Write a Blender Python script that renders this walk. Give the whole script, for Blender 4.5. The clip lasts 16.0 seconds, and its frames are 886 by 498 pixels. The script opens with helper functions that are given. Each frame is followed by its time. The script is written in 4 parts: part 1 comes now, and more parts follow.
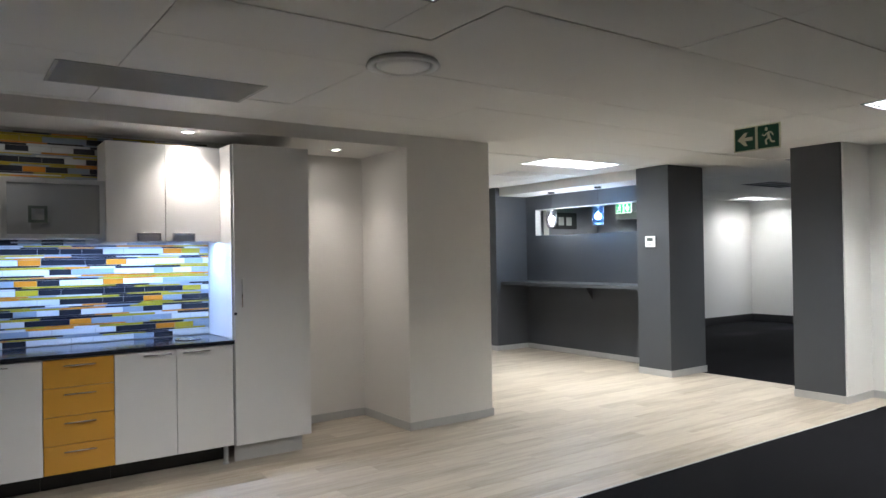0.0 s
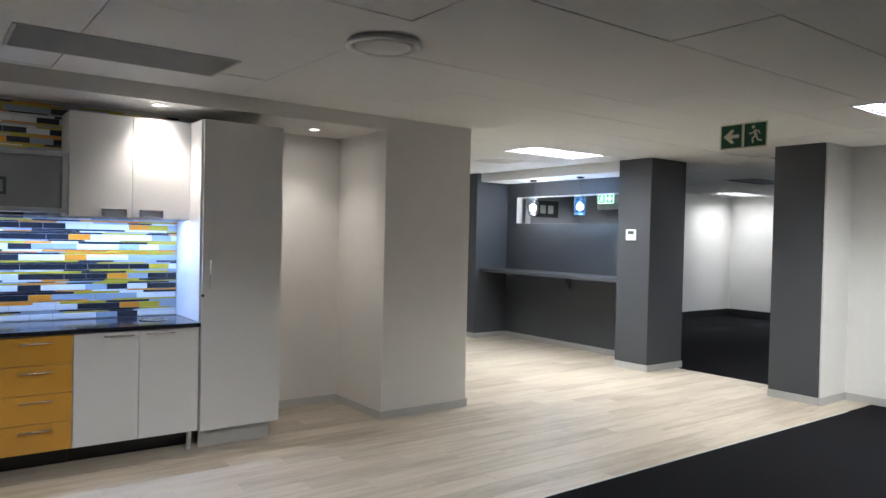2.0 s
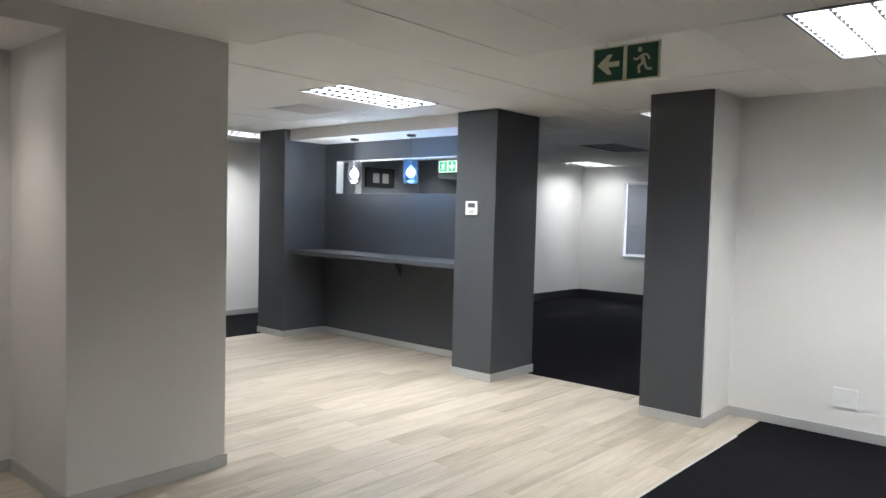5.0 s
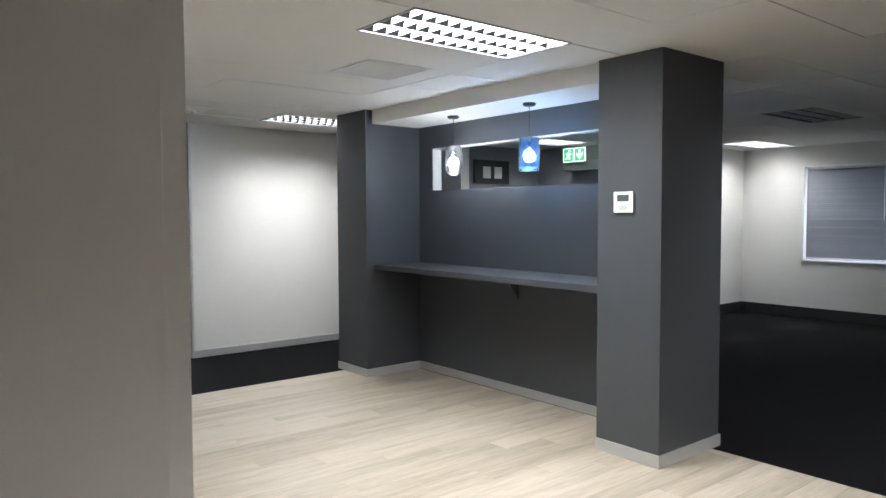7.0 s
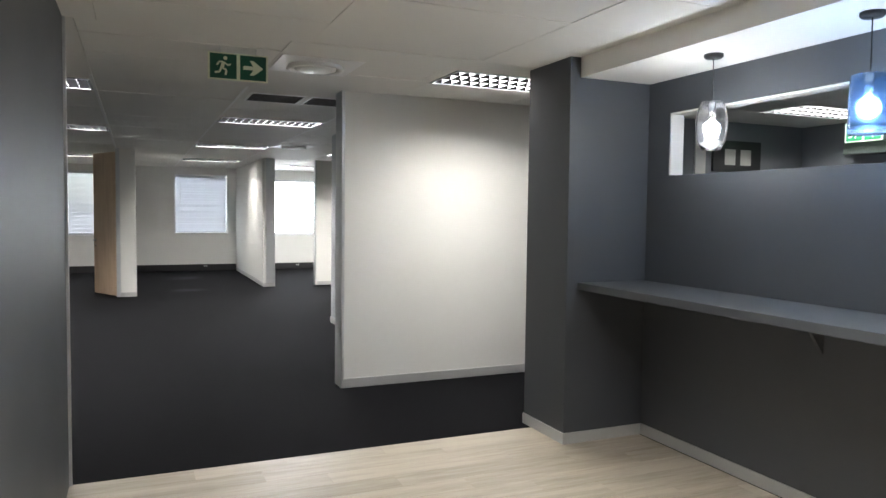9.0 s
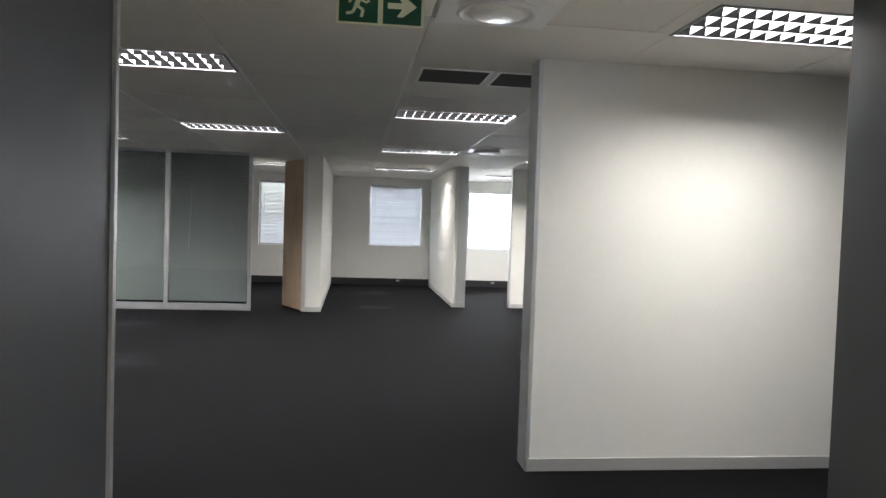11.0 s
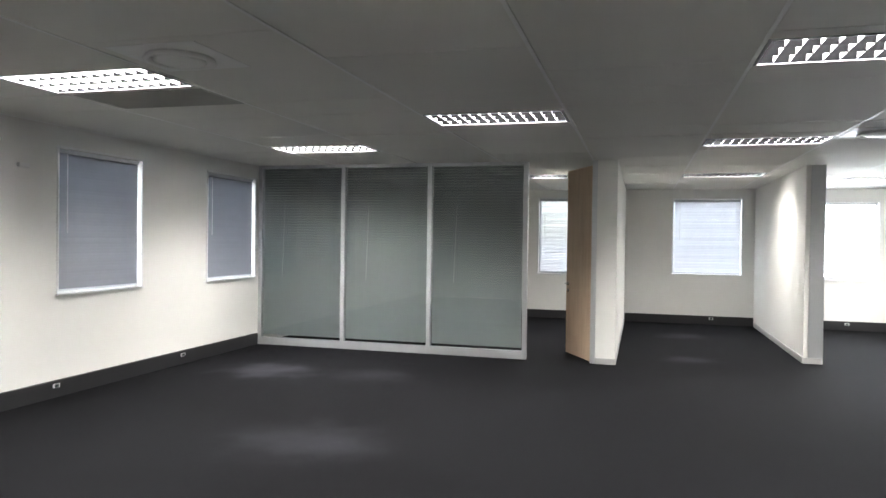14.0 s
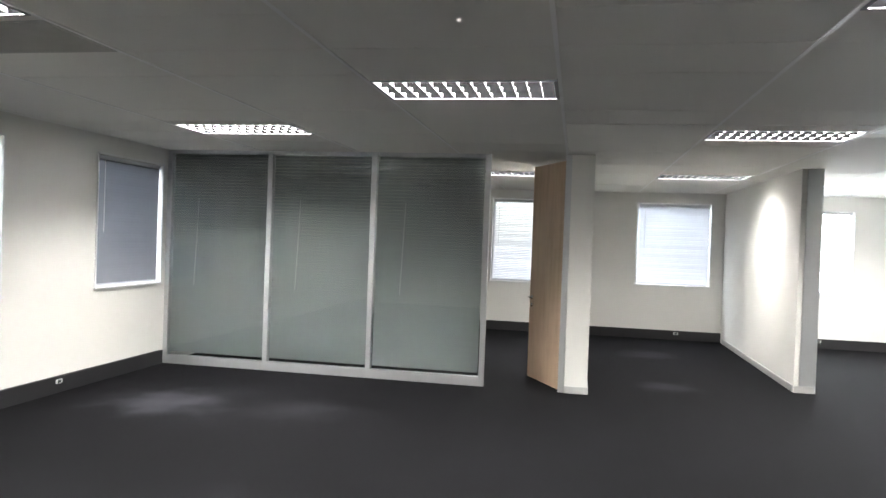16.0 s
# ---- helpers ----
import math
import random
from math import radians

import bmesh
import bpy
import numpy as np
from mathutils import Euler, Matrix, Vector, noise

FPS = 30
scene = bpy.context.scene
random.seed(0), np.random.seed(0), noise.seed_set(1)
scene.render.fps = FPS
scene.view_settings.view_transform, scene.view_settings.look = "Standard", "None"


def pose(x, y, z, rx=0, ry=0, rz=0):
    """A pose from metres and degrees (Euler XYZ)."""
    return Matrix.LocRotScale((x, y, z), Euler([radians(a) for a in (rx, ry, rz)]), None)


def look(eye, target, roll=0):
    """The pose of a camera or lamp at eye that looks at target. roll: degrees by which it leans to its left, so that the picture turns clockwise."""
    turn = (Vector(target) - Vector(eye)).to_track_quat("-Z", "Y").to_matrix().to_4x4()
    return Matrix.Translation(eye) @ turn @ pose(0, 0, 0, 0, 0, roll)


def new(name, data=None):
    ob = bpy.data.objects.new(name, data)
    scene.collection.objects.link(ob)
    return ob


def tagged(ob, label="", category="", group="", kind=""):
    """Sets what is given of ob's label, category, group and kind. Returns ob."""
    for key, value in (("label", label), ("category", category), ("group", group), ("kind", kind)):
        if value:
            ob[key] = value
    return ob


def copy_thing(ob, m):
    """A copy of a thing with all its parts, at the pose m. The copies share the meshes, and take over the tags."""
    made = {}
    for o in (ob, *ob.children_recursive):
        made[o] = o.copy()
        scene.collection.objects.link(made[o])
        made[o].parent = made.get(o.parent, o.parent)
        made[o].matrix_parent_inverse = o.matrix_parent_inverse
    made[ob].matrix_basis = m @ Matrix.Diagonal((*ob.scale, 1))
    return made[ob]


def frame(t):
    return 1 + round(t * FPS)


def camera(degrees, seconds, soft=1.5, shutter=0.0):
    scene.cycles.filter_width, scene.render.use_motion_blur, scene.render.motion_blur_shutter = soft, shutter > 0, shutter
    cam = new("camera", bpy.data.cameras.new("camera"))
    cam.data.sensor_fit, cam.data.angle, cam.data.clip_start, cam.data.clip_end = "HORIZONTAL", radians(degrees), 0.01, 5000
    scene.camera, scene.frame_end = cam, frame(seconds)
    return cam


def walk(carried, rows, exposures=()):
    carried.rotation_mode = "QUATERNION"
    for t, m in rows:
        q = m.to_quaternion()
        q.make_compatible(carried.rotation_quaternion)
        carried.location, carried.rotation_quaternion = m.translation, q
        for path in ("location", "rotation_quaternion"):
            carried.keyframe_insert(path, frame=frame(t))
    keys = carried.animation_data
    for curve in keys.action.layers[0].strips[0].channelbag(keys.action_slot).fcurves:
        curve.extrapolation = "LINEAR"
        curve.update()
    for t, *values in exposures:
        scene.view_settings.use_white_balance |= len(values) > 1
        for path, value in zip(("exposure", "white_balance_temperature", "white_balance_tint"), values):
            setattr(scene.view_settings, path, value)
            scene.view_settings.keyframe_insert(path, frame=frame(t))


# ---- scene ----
cam = camera(64.1, 16.0)
PATH = [
    (0, (0.013, -0.208, 1.603), (1.166, 1.426, 1.621), -0.9),
    (0.5, (0.0, -0.188, 1.631), (0.993, 1.547, 1.652), 0.2),
    (1, (-0.02, -0.17, 1.636), (0.825, 1.643, 1.666), 0.7),
    (1.5, (-0.064, -0.199, 1.714), (0.813, 1.598, 1.715), 1.6),
    (2, (0.127, -0.11, 1.657), (1.323, 1.493, 1.623), 1.3),
    (2.5, (0.138, -0.166, 1.641), (1.532, 1.266, 1.568), 0.9),
    (3, (0.394, -0.022, 1.634), (1.88, 1.316, 1.586), 0.5),
    (3.5, (0.77, 0.183, 1.605), (2.305, 1.464, 1.526), 0.7),
    (3.7, (0.937, 0.311, 1.624), (2.455, 1.61, 1.535), 1.6),
    (5.8, (2.686, 1.871, 1.679), (4.147, 3.234, 1.576), 0.2),
    (6, (2.878, 2.028, 1.658), (4.311, 3.422, 1.587), -0.5),
    (6.5, (3.281, 2.418, 1.693), (4.575, 3.94, 1.606), 0.8),
    (7, (3.62, 2.857, 1.663), (4.879, 4.408, 1.565), -0.2),
    (7.5, (3.968, 3.341, 1.642), (5.127, 4.969, 1.567), 1.3),
    (8, (4.227, 3.782, 1.602), (5.29, 5.475, 1.555), 1.4),
    (8.5, (4.512, 4.249, 1.604), (5.542, 5.961, 1.514), 0.5),
    (9, (4.778, 4.731, 1.637), (5.572, 6.564, 1.532), 0.7),
    (9.5, (4.942, 5.23, 1.634), (5.657, 7.096, 1.562), 1.0),
    (10, (5.166, 5.689, 1.618), (5.653, 7.628, 1.555), 0.5),
    (10.2, (5.244, 5.832, 1.64), (5.627, 7.794, 1.566), 1.8),
    (12.5, (5.362, 7.913, 1.6), (5.418, 9.911, 1.531), 0.6),
    (13, (5.313, 8.373, 1.641), (5.173, 10.366, 1.564), 1.9),
    (13.5, (5.166, 8.878, 1.604), (4.933, 10.864, 1.571), 0.7),
    (14, (5.06, 9.325, 1.63), (4.523, 11.252, 1.604), 0.8),
    (14.5, (4.869, 9.738, 1.661), (4.219, 11.628, 1.588), 2.0),
    (15, (4.705, 10.127, 1.677), (4.157, 12.049, 1.616), 1.3),
    (15.5, (4.626, 10.515, 1.647), (4.108, 12.447, 1.646), 2.1),
    (16, (4.581, 10.775, 1.699), (4.211, 12.741, 1.673), 2.1),
]
walk(cam, [(t, look(eye, target, roll)) for t, eye, target, roll in PATH], [(0.0, 1.6, 6150, 10), (3.5, 1.62, 6050, 10), (6.0, 1.33, 6050, 10), (10.0, 1.38, 6600, 10), (12.5, 1.22, 6500, 10), (14.0, 1.85, 6550, 10), (16.0, 1.98, 6600, 10)])

H = 2.72          # ceiling height
LAMP_W = 74.0     # watts of one louvred ceiling light
SKY = 0.15

# ---- world and sun ----
world = bpy.data.worlds.new("world")
scene.world = world
world.use_nodes = True
wn = world.node_tree
sky = wn.nodes.new("ShaderNodeTexSky")
sky.sky_type, sky.sun_disc = 'NISHITA', False
sky.sun_elevation, sky.sun_rotation = radians(52), radians(200)
wn.links.new(sky.outputs[0], wn.nodes["Background"].inputs[0])
wn.nodes["Background"].inputs[1].default_value = SKY
sun = new("sun", bpy.data.lights.new("sun", 'SUN'))
sun.data.energy, sun.data.angle, sun.data.color = 4.0, radians(0.5), (1.0, 0.95, 0.88)
sun.matrix_world = look((0, 0, 20), (math.sin(radians(20)) * 10, 9.4, 7.2))


# ---- materials ----
def material(name, colour, rough=0.6, metal=0.0, vary=0.06, scale=6.0, fine=120.0, bump=0.0, per_object=0.0, stretch=(1, 1, 1), spec=0.5, coat=0.0):
    """Painted or solid surface: broad and fine variation of the colour, with a fine relief."""
    m = bpy.data.materials.new(name)
    m.use_nodes = True
    t = m.node_tree
    b = t.nodes["Principled BSDF"]
    b.inputs["Roughness"].default_value, b.inputs["Metallic"].default_value = rough, metal
    b.inputs["Specular IOR Level"].default_value = spec
    b.inputs["Coat Weight"].default_value = coat
    geo = t.nodes.new("ShaderNodeTexCoord")
    mp = t.nodes.new("ShaderNodeMapping")
    mp.inputs["Scale"].default_value = stretch
    t.links.new(geo.outputs["Object"], mp.inputs[0])
    broad, grain = t.nodes.new("ShaderNodeTexNoise"), t.nodes.new("ShaderNodeTexNoise")
    for n, s, d in ((broad, scale, 3), (grain, fine, 2)):
        n.inputs["Scale"].default_value, n.inputs["Detail"].default_value = s, d
        t.links.new(mp.outputs[0], n.inputs["Vector"])
    add = t.nodes.new("ShaderNodeMath"); add.operation = 'ADD'
    t.links.new(broad.outputs["Fac"], add.inputs[0]); t.links.new(grain.outputs["Fac"], add.inputs[1])
    last = add.outputs[0]
    if per_object:
        info = t.nodes.new("ShaderNodeObjectInfo")
        mul = t.nodes.new("ShaderNodeMath"); mul.operation = 'MULTIPLY_ADD'
        mul.inputs[1].default_value = per_object
        t.links.new(info.outputs["Random"], mul.inputs[0]); t.links.new(last, mul.inputs[2])
        last = mul.outputs[0]
    rng = t.nodes.new("ShaderNodeMapRange")
    rng.inputs[1].default_value, rng.inputs[2].default_value = 0.6, 1.4 + per_object
    rng.inputs[3].default_value, rng.inputs[4].default_value = 1 - vary, 1 + vary
    t.links.new(last, rng.inputs[0])
    vm = t.nodes.new("ShaderNodeVectorMath"); vm.operation = 'SCALE'
    vm.inputs[0].default_value = colour
    t.links.new(rng.outputs[0], vm.inputs["Scale"])
    t.links.new(vm.outputs[0], b.inputs["Base Color"])
    rr = t.nodes.new("ShaderNodeMapRange")
    rr.inputs[3].default_value, rr.inputs[4].default_value = max(0.02, rough - 0.06), min(1, rough + 0.06)
    t.links.new(broad.outputs["Fac"], rr.inputs[0]); t.links.new(rr.outputs[0], b.inputs["Roughness"])
    if bump:
        bp = t.nodes.new("ShaderNodeBump")
        bp.inputs["Strength"].default_value, bp.inputs["Distance"].default_value = bump, 0.002
        t.links.new(grain.outputs["Fac"], bp.inputs["Height"]); t.links.new(bp.outputs[0], b.inputs["Normal"])
    return m


def wood_material(name, dark, light, along=0, per_object=1.0, rough=0.4):
    """Grained wood: long streaks along one axis, a tone of its own for each plank."""
    m = bpy.data.materials.new(name)
    m.use_nodes = True
    t = m.node_tree
    b = t.nodes["Principled BSDF"]
    b.inputs["Roughness"].default_value = rough
    tc, info = t.nodes.new("ShaderNodeTexCoord"), t.nodes.new("ShaderNodeObjectInfo")
    off = t.nodes.new("ShaderNodeVectorMath"); off.operation = 'ADD'
    sh = t.nodes.new("ShaderNodeVectorMath"); sh.operation = 'SCALE'
    sh.inputs[0].default_value = (13.0, 7.0, 5.0)
    t.links.new(info.outputs["Random"], sh.inputs["Scale"])
    t.links.new(tc.outputs["Object"], off.inputs[0]); t.links.new(sh.outputs[0], off.inputs[1])
    outs = []
    for long, cross, detail in ((1.3, 14, 4), (6, 90, 2), (0.8, 2.2, 2)):
        mp = t.nodes.new("ShaderNodeMapping")
        sc = [cross, cross, cross]; sc[along] = long
        mp.inputs["Scale"].default_value = sc
        n = t.nodes.new("ShaderNodeTexNoise")
        n.inputs["Scale"].default_value, n.inputs["Detail"].default_value = 1.0, detail
        t.links.new(off.outputs[0], mp.inputs[0]); t.links.new(mp.outputs[0], n.inputs["Vector"])
        outs.append(n.outputs["Fac"])
    w = None
    for o, k in zip(outs, (0.5, 0.3, 0.35)):
        mm = t.nodes.new("ShaderNodeMath"); mm.operation = 'MULTIPLY_ADD'
        mm.inputs[1].default_value = k
        t.links.new(o, mm.inputs[0])
        if w: t.links.new(w, mm.inputs[2])
        else: mm.inputs[2].default_value = 0.0
        w = mm.outputs[0]
    mm = t.nodes.new("ShaderNodeMath"); mm.operation = 'MULTIPLY_ADD'
    mm.inputs[1].default_value = 0.16 * per_object
    t.links.new(info.outputs["Random"], mm.inputs[0]); t.links.new(w, mm.inputs[2])
    ramp = t.nodes.new("ShaderNodeValToRGB")
    ramp.color_ramp.elements[0].position, ramp.color_ramp.elements[1].position = 0.42, 0.78
    ramp.color_ramp.elements[0].color, ramp.color_ramp.elements[1].color = (*dark, 1), (*light, 1)
    t.links.new(mm.outputs[0], ramp.inputs[0]); t.links.new(ramp.outputs[0], b.inputs["Base Color"])
    kn = t.nodes.new("ShaderNodeBump")
    kn.inputs["Strength"].default_value, kn.inputs["Distance"].default_value = 0.15, 0.001
    t.links.new(outs[1], kn.inputs["Height"]); t.links.new(kn.outputs[0], b.inputs["Normal"])
    return m


def glow_material(name, colour, strength):
    m = bpy.data.materials.new(name)
    m.use_nodes = True
    b = m.node_tree.nodes["Principled BSDF"]
    b.inputs["Base Color"].default_value = (*colour, 1)
    b.inputs["Emission Color"].default_value, b.inputs["Emission Strength"].default_value = (*colour, 1), strength
    return m


def glass_material(name, colour, rough=0.0, ior=1.45):
    m = bpy.data.materials.new(name)
    m.use_nodes = True
    b = m.node_tree.nodes["Principled BSDF"]
    b.inputs["Base Color"].default_value, b.inputs["Roughness"].default_value = (*colour, 1), rough
    b.inputs["Transmission Weight"].default_value, b.inputs["IOR"].default_value = 1.0, ior
    return m


WHITE = material("white_wall_paint", (0.76, 0.75, 0.72), 0.65, vary=0.03, scale=1.5, fine=260, bump=0.12)
WARM = material("taupe_white_wall_paint", (0.70, 0.68, 0.65), 0.6, vary=0.03, scale=1.5, fine=260, bump=0.12)
DARK = material("charcoal_wall_paint", (0.060, 0.065, 0.073), 0.5, vary=0.07, scale=1.2, fine=240, bump=0.15)
GREYWALL = material("mid_grey_dim_tone", (0.24, 0.25, 0.27), 0.6, vary=0.05, scale=1.2, fine=240, bump=0.12)
CEIL = material("ceiling_tile", (0.74, 0.73, 0.70), 0.9, vary=0.04, scale=0.9, fine=300, bump=0.2)
RAIL = material("white_ceiling_rail", (0.8, 0.8, 0.8), 0.5, vary=0.02)
CARPET = material("charcoal_carpet", (0.0064, 0.0064, 0.0076), 0.95, vary=0.35, scale=1.6, fine=420, bump=0.9, spec=0.06)
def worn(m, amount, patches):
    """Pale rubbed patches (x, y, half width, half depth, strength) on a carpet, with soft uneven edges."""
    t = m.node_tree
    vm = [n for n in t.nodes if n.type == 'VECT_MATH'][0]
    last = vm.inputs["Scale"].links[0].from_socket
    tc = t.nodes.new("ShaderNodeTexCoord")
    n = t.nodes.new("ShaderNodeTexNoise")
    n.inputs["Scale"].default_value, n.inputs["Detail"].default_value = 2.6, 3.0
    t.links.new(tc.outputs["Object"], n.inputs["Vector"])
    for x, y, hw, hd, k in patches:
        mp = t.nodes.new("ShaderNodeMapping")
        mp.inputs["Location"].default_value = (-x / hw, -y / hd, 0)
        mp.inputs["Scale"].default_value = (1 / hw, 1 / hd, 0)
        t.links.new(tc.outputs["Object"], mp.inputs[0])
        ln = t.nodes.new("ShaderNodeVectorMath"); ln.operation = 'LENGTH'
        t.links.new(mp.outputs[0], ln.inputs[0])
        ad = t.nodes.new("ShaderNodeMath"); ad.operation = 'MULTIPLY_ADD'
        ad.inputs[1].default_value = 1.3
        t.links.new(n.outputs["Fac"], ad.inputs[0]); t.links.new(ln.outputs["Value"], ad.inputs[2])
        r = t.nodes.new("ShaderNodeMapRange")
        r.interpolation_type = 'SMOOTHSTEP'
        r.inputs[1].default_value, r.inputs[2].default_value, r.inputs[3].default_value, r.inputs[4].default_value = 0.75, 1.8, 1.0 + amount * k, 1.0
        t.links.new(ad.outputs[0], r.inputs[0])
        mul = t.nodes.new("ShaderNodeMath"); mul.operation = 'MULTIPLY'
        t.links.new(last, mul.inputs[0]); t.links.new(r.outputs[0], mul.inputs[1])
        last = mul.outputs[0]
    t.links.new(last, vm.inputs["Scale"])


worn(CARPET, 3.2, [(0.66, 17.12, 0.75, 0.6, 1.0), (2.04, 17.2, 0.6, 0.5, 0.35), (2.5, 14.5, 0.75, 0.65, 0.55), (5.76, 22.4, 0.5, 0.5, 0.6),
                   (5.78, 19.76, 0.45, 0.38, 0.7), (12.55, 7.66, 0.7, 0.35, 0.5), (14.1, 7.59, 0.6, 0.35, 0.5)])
SKIRT = material("grey_aluminium_skirting", (0.50, 0.50, 0.49), 0.45, metal=0.3, vary=0.05, scale=3)
BLACK = material("black_skirting_duct", (0.018, 0.018, 0.02), 0.5, vary=0.1)
ALU = material("brushed_aluminium", (0.62, 0.63, 0.64), 0.38, metal=0.75, vary=0.05, scale=4, stretch=(1, 1, 0.1))
CHROME = material("chrome", (0.8, 0.8, 0.82), 0.14, metal=1.0, vary=0.02)
# One aluminium louvre: lit look painted pale on cross blades, shade near-black on long.
CROSS = material("louvre_lit_tone", (0.35, 0.35, 0.35), 0.45, vary=0.03)
LOUVRE_SHADE = material("louvre_shade_tone", (0.004, 0.004, 0.0045), 0.5, vary=0.05, spec=0.04)
TRAY = material("white_lamp_tray", (0.85, 0.85, 0.85), 0.4, vary=0.01)
MELAMINE = material("white_melamine_board", (0.72, 0.71, 0.70), 0.35, vary=0.02, scale=2, fine=300)
SILVER = material("silver_grey_board", (0.27, 0.28, 0.29), 0.4, metal=0.2, vary=0.04)
YELLOW = material("golden_yellow_board", (0.62, 0.31, 0.035), 0.38, vary=0.03, scale=3)
GRANITE = material("black_speckled_granite", (0.022, 0.022, 0.028), 0.12, vary=0.5, scale=60, fine=500)
STEEL = material("stainless_steel", (0.6, 0.6, 0.6), 0.25, metal=1.0, vary=0.05)
GROUT = material("pale_grout", (0.42, 0.40, 0.37), 0.85, vary=0.08)
T_WHITE = material("white_glass_tile", (0.66, 0.68, 0.68), 0.12, vary=0.06, per_object=0.6)
T_BLUE = material("grey_blue_glass_tile", (0.30, 0.36, 0.43), 0.12, vary=0.12, per_object=0.6)
T_DARK = material("charcoal_glass_tile", (0.025, 0.027, 0.035), 0.12, vary=0.2, per_object=0.6)
T_ORANGE = material("orange_glass_tile", (0.62, 0.24, 0.03), 0.14, vary=0.12, per_object=0.6)
T_OLIVE = material("mustard_glass_tile", (0.46, 0.36, 0.035), 0.14, vary=0.14, per_object=0.6)
OAK = wood_material("pale_oak_vinyl_plank", (0.27, 0.224, 0.162), (0.49, 0.432, 0.345))
BEECH = wood_material("beech_veneer", (0.46, 0.31, 0.20), (0.66, 0.49, 0.35), along=2, rough=0.45)
BLIND = material("white_aluminium_blind", (0.62, 0.63, 0.66), 0.4, vary=0.03)
BLINDBLUE = material("blue_grey_aluminium_blind", (0.21, 0.218, 0.245), 0.4, vary=0.05)
BLINDGREY = material("grey_green_blind", (0.44, 0.465, 0.46), 0.45, vary=0.05)
FRAME = material("white_window_frame", (0.78, 0.78, 0.78), 0.4, vary=0.03)
GLASS = glass_material("clear_glass", (0.95, 0.97, 0.97))
TINT = glass_material("green_tinted_glass", (0.82, 0.865, 0.86))
GLASSWARE = glass_material("pendant_clear_glass", (0.95, 0.95, 0.97), 0.13)
GLASSBLUE = glass_material("pendant_blue_glass", (0.35, 0.55, 0.85), 0.22)
BULB = glow_material("bulb", (1.0, 0.97, 0.92), 60)
BULBBLUE = glow_material("blue_bulb", (0.55, 0.75, 1.0), 60)
SPOTGLOW = glow_material("downlight_lens", (1.0, 0.93, 0.84), 30)
GREEN = material("exit_sign_green", (0.006, 0.075, 0.04), 0.35, vary=0.04)
GREENLIT = glow_material("lit_exit_sign_green", (0.02, 0.30, 0.12), 0.04)
CREAMLIT = glow_material("lit_exit_sign_white", (0.75, 0.95, 0.75), 0.35)
CREAM = material("exit_sign_cream", (0.70, 0.70, 0.52), 0.4, vary=0.02)
PLASTIC = material("white_plastic", (0.78, 0.78, 0.77), 0.35, vary=0.02)
LCD = material("grey_display", (0.09, 0.11, 0.10), 0.2, vary=0.03)
GRILLE = material("grey_return_air_grille", (0.46, 0.46, 0.44), 0.7, vary=0.08, scale=4, fine=500, bump=0.3)
DUCT = material("dark_grille_void", (0.06, 0.06, 0.06), 0.8, vary=0.1)
PAPER = material("picture_paper", (0.5, 0.5, 0.48), 0.6)
EARTH = material("outside_paving", (0.5, 0.49, 0.48), 0.9, vary=0.2, scale=0.5)
RED = material("red_plastic", (0.5, 0.02, 0.02), 0.4)

BASE = {}


def link(name, bm, mat, parent=None, smooth=False):
    me = bpy.data.meshes.new(name)
    bm.to_mesh(me)
    bm.free()
    me.materials.append(mat)
    if smooth:
        for p in me.polygons:
            p.use_smooth = True
    ob = new(name, me)
    if parent is not None:
        ob.parent = parent
    return ob


def block(x0, x1, y0, y1, z0, z1, bevel=0.0, bm=None):
    """An axis-aligned board, its edges eased by bevel."""
    own = bm is None
    b = bmesh.new()
    bmesh.ops.create_cube(b, size=1.0)
    for v in b.verts:
        v.co = ((x0 + x1) / 2 + v.co.x * (x1 - x0), (y0 + y1) / 2 + v.co.y * (y1 - y0), (z0 + z1) / 2 + v.co.z * (z1 - z0))
    if bevel:
        bmesh.ops.bevel(b, geom=b.edges[:], offset=bevel, segments=2, profile=0.7, affect='EDGES')
    if own:
        return b
    me = bpy.data.meshes.new("tmp")
    b.to_mesh(me); b.free()
    bm.from_mesh(me)
    bpy.data.meshes.remove(me)
    return bm


def rod(p, q, r, n=12, r2=None, bm=None):
    """A round bar from p to q."""
    bm = bm or bmesh.new()
    p, q = Vector(p), Vector(q)
    m = Matrix.Translation((p + q) / 2) @ (q - p).to_track_quat('Z', 'Y').to_matrix().to_4x4()
    bmesh.ops.create_cone(bm, cap_ends=True, segments=n, radius1=r, radius2=r if r2 is None else r2, depth=(q - p).length, matrix=m)
    return bm


def lathe(profile, n=28, bm=None, at=(0, 0, 0)):
    """A turned body from a profile of (radius, height)."""
    bm = bm or bmesh.new()
    rings = [[bm.verts.new((at[0] + r * math.cos(2 * math.pi * k / n), at[1] + r * math.sin(2 * math.pi * k / n), at[2] + z)) for k in range(n)] for r, z in profile]
    for a, b in zip(rings, rings[1:]):
        for k in range(n):
            bm.faces.new((a[k], a[(k + 1) % n], b[(k + 1) % n], b[k]))
    return bm


def thing(name, at, label, category, group="", kind=""):
    """An empty at a thing's base, which carries its parts; the parts are given in world places."""
    ob = new(name)
    ob.location = at
    ob.empty_display_size = 0.05
    BASE[ob] = Vector(at)
    return tagged(ob, label, category, group, kind)


